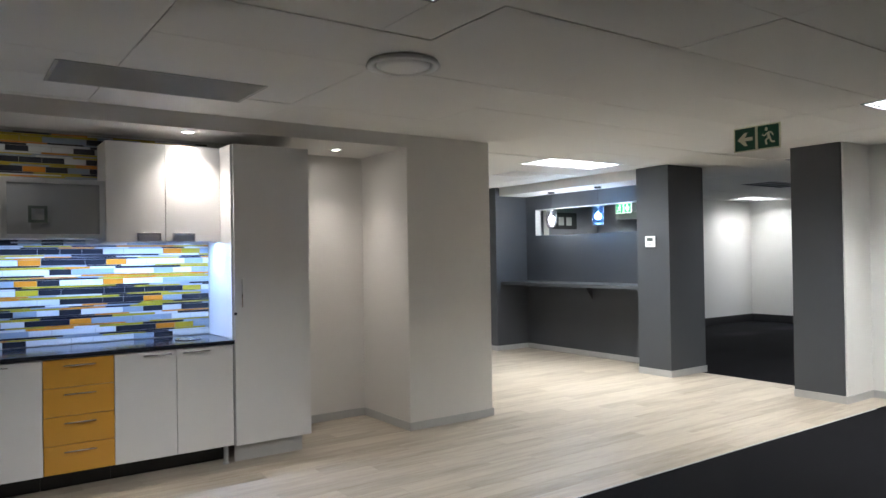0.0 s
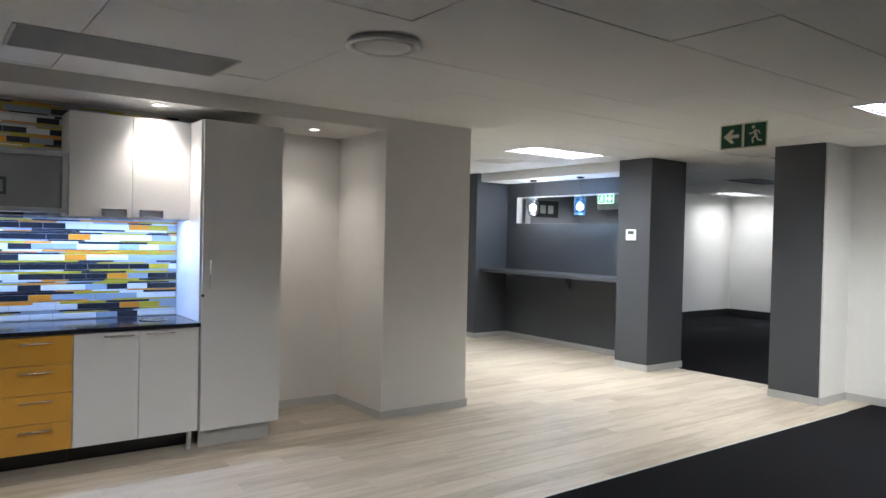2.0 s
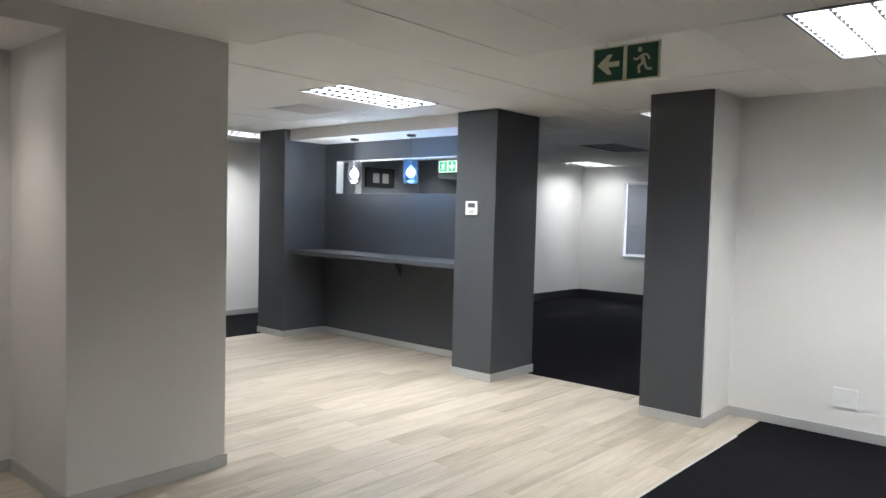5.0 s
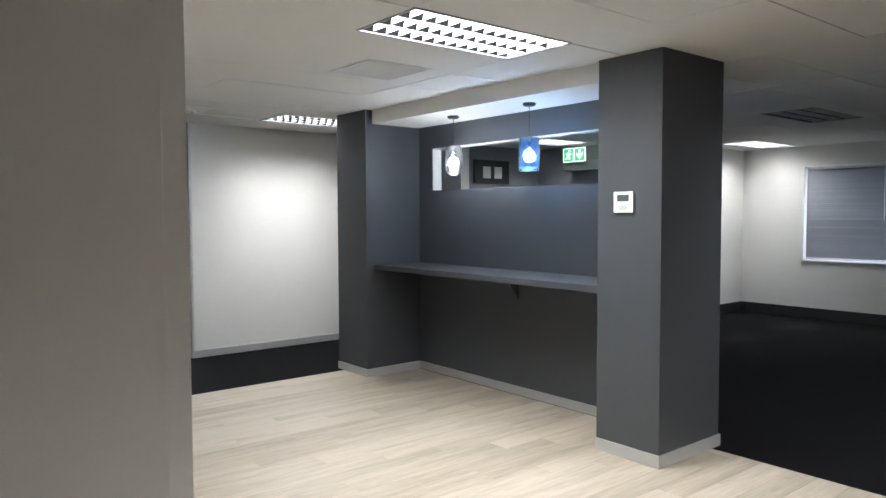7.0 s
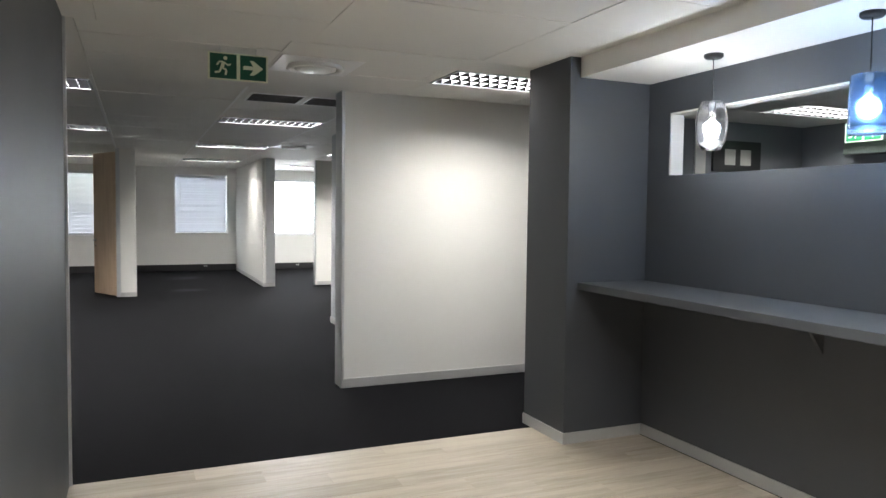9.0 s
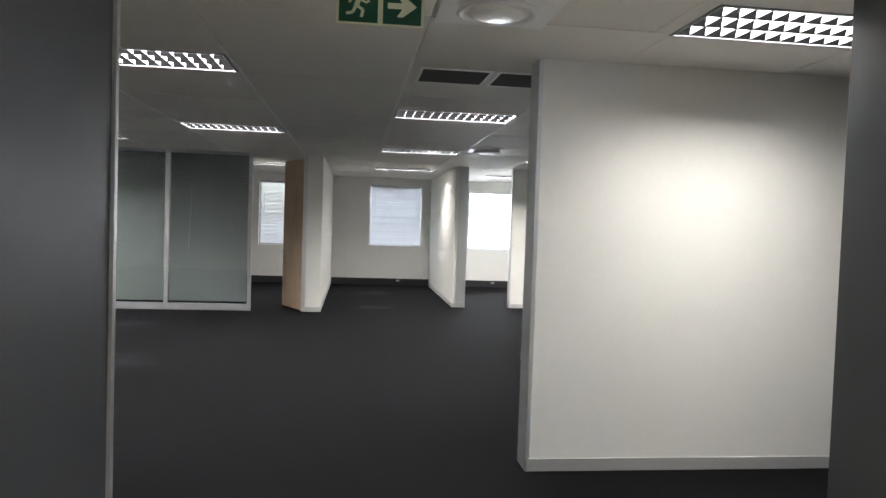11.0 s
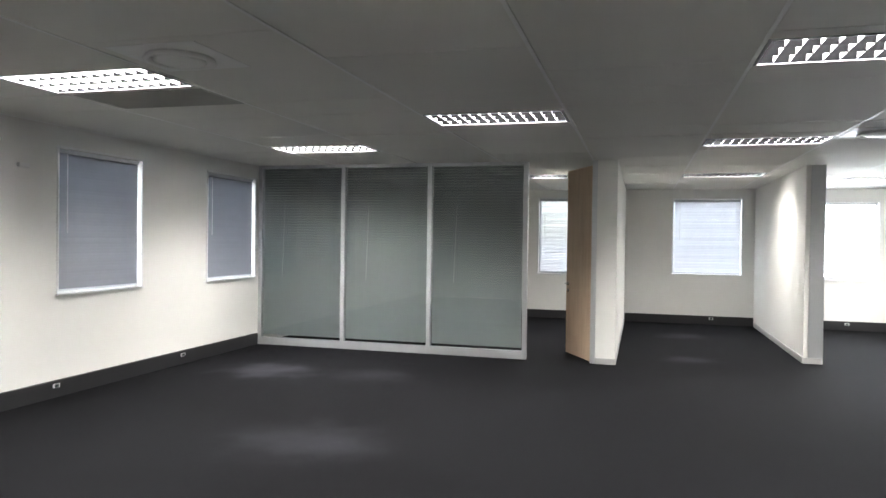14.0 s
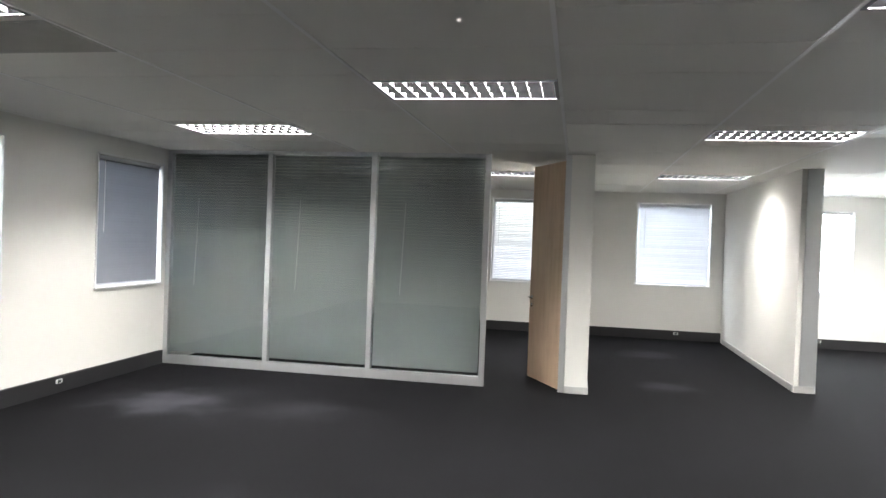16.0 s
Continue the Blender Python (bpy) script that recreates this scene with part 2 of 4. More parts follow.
def part(name, bm, mat, parent, label="", smooth=False):
    base = BASE[parent]
    bmesh.ops.translate(bm, verts=bm.verts[:], vec=-base)
    ob = link(name, bm, mat, parent, smooth)
    BASE[ob] = base
    if label:
        tagged(ob, label)
    return ob


def structure(name, bm, mat, label, category):
    ob = link(name, bm, mat)
    BASE[ob] = Vector((0, 0, 0))
    return tagged(ob, label, category, kind="structure")


def wall(name, x0, x1, y0, y1, mat, label, z0=0.0, z1=H, bevel=0.004):
    return structure(name, block(x0, x1, y0, y1, z0, z1, bevel), mat, label, "wall")


def wall_holes(name, axis, c0, c1, a0, a1, holes, mat, label, z1=H + 0.1):
    """A wall c0..c1 thick that runs a0..a1 along the other axis, with openings (a, b, low, high)."""
    bm = bmesh.new()
    def put(a, b, lo, hi):
        if b - a < 1e-4 or hi - lo < 1e-4:
            return
        if axis == 'x': block(c0, c1, a, b, lo, hi, bm=bm)
        else: block(a, b, c0, c1, lo, hi, bm=bm)
    at = a0
    for a, b, lo, hi in sorted(holes):
        put(at, a, 0, z1)
        put(a, b, 0, lo)
        put(a, b, hi, z1)
        at = b
    put(at, a1, 0, z1)
    return structure(name, bm, mat, label, "wall")


# ---- floors and ceiling ----
structure("ground", block(-400, 400, -400, 400, -0.9, -0.8), EARTH, "grey paved ground outside the building", "ground")
carpet_bm = bmesh.new()
for b in ((-3.2, 15.4, -4.2, 3.11), (8.2, 15.4, 3.11, 9.4), (-3.2, 15.4, 9.35, 25.0), (-3.2, -0.8, 3.11, 9.35)):
    block(*b, -0.12, 0.0, bm=carpet_bm)
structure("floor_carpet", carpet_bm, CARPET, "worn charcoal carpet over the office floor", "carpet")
timber = structure("floor_timber", block(-0.8, 8.2, 3.11, 9.35, -0.12, -0.006), BLACK, "pale oak vinyl plank floor", "floor")
tagged(structure("floor_edge_trim", block(-0.8, 7.62, 3.095, 3.11, -0.01, 0.004), SKIRT, "thin metal strip between planks and carpet", "trim"))
structure("ceiling_slab", block(-3.4, 15.6, -4.4, 25.2, 2.90, 3.1), CEIL, "concrete slab above the suspended ceiling", "ceiling")

# Louvred lights: column on the ceiling grid, front edge.
XA, XB, PITCH = 5.82, 5.70, 1.245
def col_a(k): return XA + k * PITCH
def col_b(k): return XB + k * PITCH
ROW = 0.6
LIGHTS = [(col_a(0), 5.79), (col_a(0) - 0.02, 1.81), (0.57, 1.77), (col_a(6) + 0.45, 8.05), (col_a(4) + 0.2, 6.05), (11.32, 1.93), 
          (col_b(1) + 0.1, 9.74), (col_b(-2), 11.47), (col_b(-4), 13.22), (col_b(-2), 15.25), (col_b(-4), 17.0), (col_b(0), 13.42),
          (col_b(0), 17.15), (col_b(0), 21.05), (col_b(2), 17.9), (col_b(-2), 21.0), (col_b(2), 22.0), (8.51, 3.92), (10.75, 9.7)]
LW, LD = PITCH - 0.03, 0.57
VENTS = [(1.88, 2.93, 0.6), (2.05, 12.75, 0.6), (6.96, 16.66, 0.6), (5.72, 9.75, 0.6)]


def ceiling_cells(bm, x_lines, y0, y1, y_shift):
    holes = [(x, x + LW, y, y + LD) for x, y in LIGHTS]
    for a, b in zip(x_lines, x_lines[1:]):
        y = y0
        cuts = [y0] + [q for q in (y_shift + k * ROW for k in range(-20, 60)) if y0 < q < y1] + [y1]
        for c, d in zip(cuts, cuts[1:]):
            rects = [(a, b, c, d)]
            for hx0, hx1, hy0, hy1 in holes:
                nxt = []
                for r0, r1, s0, s1 in rects:
                    i0, i1, j0, j1 = max(r0, hx0), min(r1, hx1), max(s0, hy0), min(s1, hy1)
                    if i1 - i0 < 1e-4 or j1 - j0 < 1e-4:
                        nxt.append((r0, r1, s0, s1)); continue
                    nxt += [(r0, i0, s0, s1), (i1, r1, s0, s1), (i0, i1, s0, j0), (i0, i1, j1, s1)]
                rects = [r for r in nxt if r[1] - r[0] > 0.004 and r[3] - r[2] > 0.004]
            dz = random.uniform(-0.0025, 0.0025)
            for r0, r1, s0, s1 in rects:
                e = 0.002
                block(r0 + e, r1 - e, s0 + e, s1 - e, H + dz, H + 0.015, bm=bm)


tiles_a, tiles_b = bmesh.new(), bmesh.new()
xa = [-3.4] + [col_a(k) for k in range(-7, 8) if -3.3 < col_a(k) < 15.5] + [15.6]
xb = [-3.4] + [col_b(k) for k in range(-7, 8) if -3.3 < col_b(k) < 15.5] + [15.6]
ceiling_cells(tiles_a, xa, -4.4, 9.35, 5.81)
ceiling_cells(tiles_b, xb, 9.35, 25.2, 11.47)
structure("ceiling", tiles_a, CEIL, "off-white suspended ceiling tiles with fine seams", "ceiling")
structure("ceiling_office", tiles_b, CEIL, "off-white suspended ceiling of the open office", "ceiling")
rails = bmesh.new()
for k in range(-5, 3):
    block(col_b(k) - 0.026, col_b(k) - 0.002, 11.2, 24.4, H - 0.004, H - 0.0015, bm=rails)
structure("ceiling_rail", rails, RAIL, "white metal rails of the ceiling grid", "ceiling rail")


def ceiling_light(x, y):
    ob = thing("ceiling_light", (x, y, H - 0.006), "recessed fluorescent ceiling light with aluminium louvre, switched on", "ceiling light", "louvred ceiling lights")
    f = bmesh.new()
    w = 0.018
    for b in ((x, x + LW, y, y + w), (x, x + LW, y + LD - w, y + LD), (x, x + w, y + w, y + LD - w), (x + LW - w, x + LW, y + w, y + LD - w)):
        block(*b, H - 0.006, H + 0.012, bm=f)
    part("frame", f, GREYWALL, ob)
    tr = bmesh.new()
    block(x, x + LW, y, y + LD, H + 0.10, H + 0.105, bm=tr)
    for b in ((x, x + LW, y, y + 0.008), (x, x + LW, y + LD - 0.008, y + LD), (x, x + 0.008, y + 0.008, y + LD - 0.008), (x + LW - 0.008, x + LW, y + 0.008, y + LD - 0.008)):
        block(*b, H + 0.012, H + 0.10, bm=tr)
    part("tray", tr, TRAY, ob)
    n = 13
    for k in range(n + 1):
        cx = x + w + 0.003 + (LW - 2 * w - 0.006) * k / n
        part("cross_blade", block(cx - 0.0015, cx + 0.0015, y + w, y + LD - w, H + 0.004, H + 0.05), CROSS, ob)
    for k in range(4):
        cy = y + w + (LD - 2 * w) * k / 3
        lo, hi = (0.0 if k == 0 else -0.02), (0.0 if k == 3 else 0.02)
        lv = bmesh.new()
        q = [lv.verts.new((c, cy + d, H + e)) for c in (x + w, x + LW - w) for d, e in ((lo, 0.056), (hi, 0.056), (hi * 0.35, 0.022), (hi * 0.05, 0.001), (lo * 0.05, 0.0005), (lo * 0.35, 0.022))]
        for i in range(6):
            j = (i + 1) % 6
            lv.faces.new((q[i], q[j], q[j + 6], q[i + 6]))
        part("long_blade", lv, LOUVRE_SHADE, ob)
    return ob


first = ceiling_light(*LIGHTS[0])
for x, y in LIGHTS[1:]:
    copy_thing(first, Matrix.Translation((x, y, H - 0.006)))
DIM = {2: 0.75, 3: 0.3, 5: 0.8, 6: 0.55, 8: 1.25, 10: 1.35, 13: 0.7, 14: 1.5, 17: 0.5, 18: 0.35}   # power factor per light, set only to balance brightness
for k, (x, y) in enumerate(LIGHTS):
    if k == 4:      # this fitting is switched off
        continue
    a = new("ceiling_light_lamp", bpy.data.lights.new("ceiling_light_lamp", 'AREA'))
    a.data.shape, a.data.size, a.data.size_y, a.data.energy, a.data.color = 'RECTANGLE', LW - 0.06, LD - 0.06, LAMP_W * DIM.get(k, 1.0), (1.0, 0.985, 0.955)
    a.matrix_world = pose(x + LW / 2, y + LD / 2, H + 0.062)


def round_vent(x, y, s):
    c = (x + s / 2, y + s / 2)
    ob = thing("ceiling_diffuser", (c[0], c[1], H - 0.004), "white round ceiling air diffuser on a square plate", "air diffuser", "ceiling diffusers")
    if x > 1.9:
        part("plate", block(x, x + s, y, y + s, H - 0.006, H - 0.002, 0.001), RAIL, ob)
    part("ring", lathe([(0.20, -0.004), (0.215, -0.03), (0.19, -0.038), (0.17, -0.02), (0.17, -0.004)], at=(*c, H)), PLASTIC, ob, smooth=True)
    part("disc", lathe([(0.001, -0.045), (0.12, -0.042), (0.155, -0.03), (0.15, -0.012), (0.001, -0.012)], at=(*c, H)), PLASTIC, ob, smooth=True)


for v in VENTS:
    round_vent(*v)


def flat_grille(x0, x1, y0, y1, mat, label):
    ob = thing("ceiling_grille", ((x0 + x1) / 2, (y0 + y1) / 2, H - 0.008), label, "air grille")
    part("backing", block(x0 + 0.02, x1 - 0.02, y0 + 0.02, y1 - 0.02, H - 0.0045, H - 0.002), mat, ob)
    f = bmesh.new()
    for b in ((x0, x1, y0, y0 + 0.02), (x0, x1, y1 - 0.02, y1), (x0, x0 + 0.02, y0 + 0.02, y1 - 0.02), (x1 - 0.02, x1, y0 + 0.02, y1 - 0.02)):
        block(*b, H - 0.008, H - 0.002, bm=f)
    part("frame", f, mat if mat is GRILLE else RAIL, ob)
    s = bmesh.new()
    k = y0 + 0.03
    while k < y1 - 0.03:
        block(x0 + 0.02, x1 - 0.02, k, k + 0.006, H - 0.008, H - 0.0045, bm=s)
        k += 0.02
    part("slats", s, mat, ob)


flat_grille(0.52, 1.74, 4.18, 4.73, GRILLE, "grey return-air grille flush in the ceiling")
flat_grille(0.79, 1.94, 13.87, 14.44, GRILLE, "grey return-air grille beside a ceiling light")
flat_grille(5.76, 6.28, 11.5, 12.0, DUCT, "dark square air grille in the ceiling")
flat_grille(6.32, 6.84, 11.5, 12.0, DUCT, "dark square air grille in the ceiling")
flat_grille(6.3, 6.85, 6.95, 7.5, CEIL, "off-white ceiling access panel")

# ---- walls ----
WIN_W = [(15.13, 16.36, 1.04, 2.50), (17.67, 18.89, 1.04, 2.50)]
WIN_N = [(2.96, 4.22, 0.95, 2.54), (5.70, 7.00, 1.01, 2.52), (8.22, 9.42, 0.97, 2.45)]
WIN_E = [(1.45, 2.87, 0.89, 2.35), (6.72, 7.99, 0.92, 2.39)]
wall_holes("wall_west", 'x', -0.77, -0.57, 9.35, 24.6, WIN_W, WHITE, "white plastered window wall of the office")
wall_holes("wall_north", 'y', 24.49, 24.69, -0.77, 15.6, WIN_N, WHITE, "white plastered end wall with windows")
wall_holes("wall_east", 'x', 15.2, 15.4, -4.4, 24.5, WIN_E, WHITE, "white plastered window wall")
wall("wall_south", -3.4, 15.6, -4.4, -4.2, WHITE, "plain white wall closing the floor", z1=H + 0.1)
wall("wall_west_entry", -3.4, -3.2, -4.2, 9.35, WHITE, "plain white wall closing the entry side", z1=H + 0.1)
wall("wall_office_south", -3.2, 4.2, 9.15, 9.35, WHITE, "white wall backing the kitchen side")
wall("wall_office_east", 10.6, 10.75, 11.0, 24.49, WHITE, "plain white wall of the office")
wall("wall_kitchen_back", -0.8, 2.51, 5.885, 6.1, WHITE, "white wall behind the kitchenette")
wall("wall_entry_dark", -1.3, -0.20, 1.52, 1.66, DARK, "charcoal painted wall end by the entry")
structure("trim_entry_corner", block(-0.2, -0.182, 1.515, 1.665, 0, H, 0.003), BLACK, "black metal corner strip", "trim")
wall("wall_kitchen_end", -1.3, -0.36, 5.2, 5.885, DARK, "charcoal painted wall end beside the kitchenette")
wall("wall_niche_back", 2.49, 3.5, 6.14, 6.3, WARM, "taupe-white wall at the back of the niche")
wall("wall_niche_side", 2.49, 2.53, 5.9, 6.14, WARM, "taupe-white niche side wall")
wall("column_white", 3.495, 4.39, 5.285, 6.9, WARM, "broad taupe-white plastered column")
wall("column_white_return", 4.39, 4.475, 5.30, 6.0, WARM, "taupe-white return of the column")
wall("wall_dark_passage", 4.2, 4.40, 6.9, 9.33, DARK, "charcoal painted passage wall")
structure("trim_passage_corner", block(4.385, 4.415, 9.33, 9.365, 0, H, 0.003), ALU, "aluminium corner strip on the wall end", "trim")
structure("bulkhead_kitchen", block(-0.36, 3.495, 5.282, 6.14, 2.60, H + 0.01, 0.003), WARM, "white bulkhead above the kitchenette", "bulkhead")

wall("column_dark", 7.57, 8.30, 5.50, 6.01, DARK, "charcoal painted square column")
wall("column_dark_pier", 7.54, 8.34, 8.92, 9.48, DARK, "charcoal painted pier beside the bar niche")
wall_holes("wall_bar_back", 'x', 8.22, 8.34, 6.01, 8.92, [(6.15, 8.70, 1.91, 2.35)], DARK, "charcoal back wall of the bar niche with a slot window", z1=H)
structure("bulkhead_bar", block(7.62, 8.22, 6.01, 8.92, 2.58, H + 0.01, 0.003), WHITE, "white bulkhead over the bar niche", "bulkhead")
lin = bmesh.new()
block(8.225, 8.335, 8.685, 8.697, 1.915, 2.345, bm=lin)
block(8.225, 8.335, 6.153, 8.685, 2.336, 2.347, bm=lin)
structure("trim_slot_window", lin, WHITE, "white painted reveal of the slot window", "trim")
# The unlit look of this space is put into the grey of both walls.
wall("wall_back_room_east", 12.30, 12.45, 9.2, 11.22, GREYWALL, "mid-grey wall of the space behind the bar")
wall("wall_back_room_north", 9.2, 12.30, 11.02, 11.22, GREYWALL, "mid-grey wall closing the space behind the bar")
wall("wall_far_office_north", 12.30, 15.2, 9.01, 9.2, WHITE, "white wall of the far office")

wall("column_dark_corner", 7.62, 8.20, 3.402, 3.93, DARK, "charcoal painted corner column")
wall("wall_corner_white_face", 7.64, 8.22, 3.38, 3.40, WHITE, "white painted face of the corner column")
wall("wall_meeting", 8.2, 8.30, 1.61, 3.402, WHITE, "white partition wall with sockets")
wall("wall_meeting_nib", 7.335, 8.30, 1.50, 1.61, WHITE, "white partition end")
structure("trim_nib_end", block(7.30, 7.333, 1.49, 1.62, 0, H, 0.004), ALU, "aluminium end profile of the partition", "trim")

wall("wall_partition", 6.52, 9.2, 11.02, 11.22, WHITE, "cream-white partition wall")
structure("trim_partition_end", block(6.49, 6.518, 11.01, 11.23, 0, H, 0.004), ALU, "aluminium end profile of the partition", "trim")
wall("wall_office_divider_1", 4.50, 4.76, 18.97, 24.49, WHITE, "cream-white dividing wall end between offices")
wall("wall_office_divider_2", 7.24, 7.46, 20.02, 24.49, WHITE, "cream-white dividing wall between offices")
structure("trim_divider_end", block(7.30, 7.484, 20.0, 20.018, 0, H, 0.003), ALU, "grey aluminium end of the dividing wall", "trim")
wall("wall_office_front", 8.38, 10.6, 20.03, 20.15, WHITE, "cream-white office front wall")
structure("trim_office_front", block(8.352, 8.378, 20.01, 20.16, 0, H, 0.003), ALU, "grey aluminium door jamb", "trim")
oc = block(7.37, 7.88, 14.17, 14.82, 0, H, 0.03)
structure("column_office", oc, material("grey_column_paint", (0.42, 0.44, 0.47), 0.55, vary=0.04, scale=2, fine=260, bump=0.12), "grey painted office column", "column")

# ---- skirting ----
def skirting(name, pieces, mat, h, label):
    bm = bmesh.new()
    for b in pieces:
        block(*b, 0.001, h, 0.002, bm=bm)
    return structure(name, bm, mat, label, "baseboard")


S = 0.012
skirting("baseboard_column_white", [(3.495 - S, 4.39, 5.285 - S, 5.285), (3.495 - S, 3.495, 5.285, 6.14 - S), (2.53, 3.495 - S, 6.14 - S, 6.14), (4.39, 4.475 + S, 5.30 - S, 5.30)], SKIRT, 0.075, "grey metal skirting round the white column")
skirting("baseboard_column_dark", [(7.57 - S, 8.30 + S, 5.50 - S, 5.50), (7.57 - S, 7.57, 5.50, 6.01), (8.30, 8.30 + S, 5.5, 6.01)], SKIRT, 0.085, "grey metal skirting round the dark column")
skirting("baseboard_bar", [(8.22 - S, 8.22, 6.01, 8.92 - S), (7.54 - S, 8.22, 8.92 - S, 8.92), (7.54 - S, 7.54, 8.92, 9.48), (7.57, 8.22, 6.01, 6.01 + S)], SKIRT, 0.08, "grey metal skirting in the bar niche")
skirting("baseboard_corner", [(7.62 - S, 7.62, 3.38 - S, 3.93), (7.62, 8.2, 3.38 - S, 3.38), (8.2 - S, 8.2, 1.61, 3.38 - S)], SKIRT, 0.08, "grey metal skirting along the white partition")
skirting("baseboard_nib", [(7.335, 8.30, 1.50 - S, 1.50)], SKIRT, 0.08, "grey metal skirting on the partition end")
skirting("baseboard_partition", [(6.50, 9.2, 11.02 - S, 11.02)], SKIRT, 0.085, "grey metal skirting of the cream partition")
skirting("baseboard_divider_1", [(4.50, 4.76 + S, 18.97 - S, 18.97), (4.76, 4.76 + S, 18.97, 24.3)], SKIRT, 0.08, "grey skirting on the dividing wall end")
skirting("baseboard_divider_2", [(7.24 - S, 7.24, 20.02, 24.3), (7.24, 7.46, 19.99, 19.998)], SKIRT, 0.08, "grey skirting on the dividing wall")
skirting("baseboard_office_front", [(8.40, 10.6, 20.03 - S, 20.03)], SKIRT, 0.08, "grey skirting of the office front")
ocs = block(7.358, 7.892, 14.158, 14.832, 0.001, 0.1, 0.03)
structure("baseboard_column_office", ocs, SKIRT, "grey skirting round the office column", "baseboard")
D = 0.035
skirting("baseboard_west", [(-0.57, -0.57 + D, 9.4, 18.95)], BLACK, 0.17, "black skirting duct under the windows")
skirting("baseboard_north", [(-0.57, 4.5, 24.49 - D, 24.49), (4.77, 7.24, 24.49 - D, 24.49), (7.46, 10.6, 24.49 - D, 24.49)], BLACK, 0.17, "black skirting duct under the windows")
skirting("baseboard_east", [(15.2 - D, 15.2, -4.2, 9.01), (12.30, 15.2 - D, 9.01 - D, 9.01)], BLACK, 0.16, "black skirting duct of the far office")


# ---- windows with blinds ----
def window(name, axis, c, a0, a1, z0, z1, inward, closed, label, raised=0.0, slat=None):
    """Window in a wall at c; the room lies on the side inward (+1 or -1). closed: slat angle in degrees."""
    mid = (a0 + a1) / 2
    at = (c, mid, z0) if axis == 'x' else (mid, c, z0)
    ob = thing(name, at, label, "window", kind="structure")
    def bx(a, b, d0, d1, lo, hi, bm=None, bevel=0.0):
        d0, d1 = sorted((c + d0 * inward, c + d1 * inward))
        return block(d0, d1, a, b, lo, hi, bevel, bm) if axis == 'x' else block(a, b, d0, d1, lo, hi, bevel, bm)
    f = bmesh.new()
    w = 0.045
    for a, b, lo, hi in ((a0, a0 + w, z0, z1), (a1 - w, a1, z0, z1), (a0 + w, a1 - w, z0, z0 + w), (a0 + w, a1 - w, z1 - w, z1)):
        bx(a, b, -0.14, -0.09, lo, hi, f)
    part("window_frame", f, FRAME, ob)
    trim = bmesh.new()
    e = 0.022
    for a, b, lo, hi in ((a0 - e, a0, z0 - e, z1 + e), (a1, a1 + e, z0 - e, z1 + e), (a0, a1, z1, z1 + e)):
        bx(a, b, 0.0, 0.012, lo, hi, trim)
    part("window_trim", trim, FRAME, ob)
    part("window_sill", bx(a0 - 0.03, a1 + 0.03, -0.09, 0.03, z0 - 0.025, z0 - 0.002, None, 0.004), FRAME, ob)
    g = part("pane", bx(a0 + w, a1 - w, -0.118, -0.112, z0 + w, z1 - w), GLASS, ob)
    g.visible_shadow = False
    part("head_rail", bx(a0 + 0.02, a1 - 0.02, -0.055, -0.02, z1 - 0.045, z1 - 0.004, None, 0.003), BLIND, ob)
    s = bmesh.new()
    z, step, half = z1 - 0.06, 0.033, 0.0185
    low = z0 + 0.03 + raised
    while z > low:
        for sgn in (1,):
            ang = radians(closed + random.uniform(-3, 3))
            dy, dz = half * math.cos(ang), half * math.sin(ang)
            d = -0.038
            pts = [(a0 + 0.025, d - dy, z + dz), (a1 - 0.025, d - dy, z + dz), (a1 - 0.025, d, z + 0.0016), (a0 + 0.025, d, z + 0.0016), (a1 - 0.025, d + dy, z - dz), (a0 + 0.025, d + dy, z - dz)]
            vs = [s.verts.new((c + q * inward, a, h) if axis == 'x' else (a, c + q * inward, h)) for a, q, h in pts]
            s.faces.new((vs[0], vs[1], vs[2], vs[3]))
            s.faces.new((vs[3], vs[2], vs[4], vs[5]))
        z -= step
    part("blind_slats", s, slat or BLIND, ob, "venetian blind slats")
    part("bottom_rail", bx(a0 + 0.025, a1 - 0.025, -0.05, -0.026, low - 0.012, low + 0.004, None, 0.002), BLIND, ob)
    wd = bmesh.new()
    k = a0 + 0.13
    p, q = ((c - 0.012 * inward, k), (c - 0.012 * inward, k)) if axis == 'x' else ((k, c - 0.012 * inward), (k, c - 0.012 * inward))
    rod((*p, z1 - 0.05), (*q, z1 - 0.85), 0.004, 6, bm=wd)
    part("tilt_wand", wd, PLASTIC, ob)
    return ob


window("window_1", 'x', -0.57, *WIN_W[0], 1, 72, "window with closed blue-grey venetian blind", slat=BLINDBLUE)
window("window_2", 'x', -0.57, *WIN_W[1], 1, 72, "window with closed blue-grey venetian blind", slat=BLINDBLUE)
window("window_3", 'y', 24.49, *WIN_N[0], -1, 52, "window with half-open venetian blind")
window("window_4", 'y', 24.49, *WIN_N[1], -1, 66, "window with closed white venetian blind")
window("window_5", 'y', 24.49, *WIN_N[2], -1, 5, "bright window with blind slats open")
window("window_6", 'x', 15.2, *WIN_E[0], -1, 72, "window with closed blue-grey venetian blind", slat=BLINDBLUE)
window("window_7", 'x', 15.2, *WIN_E[1], -1, 72, "window with closed blue-grey venetian blind", slat=BLINDBLUE)

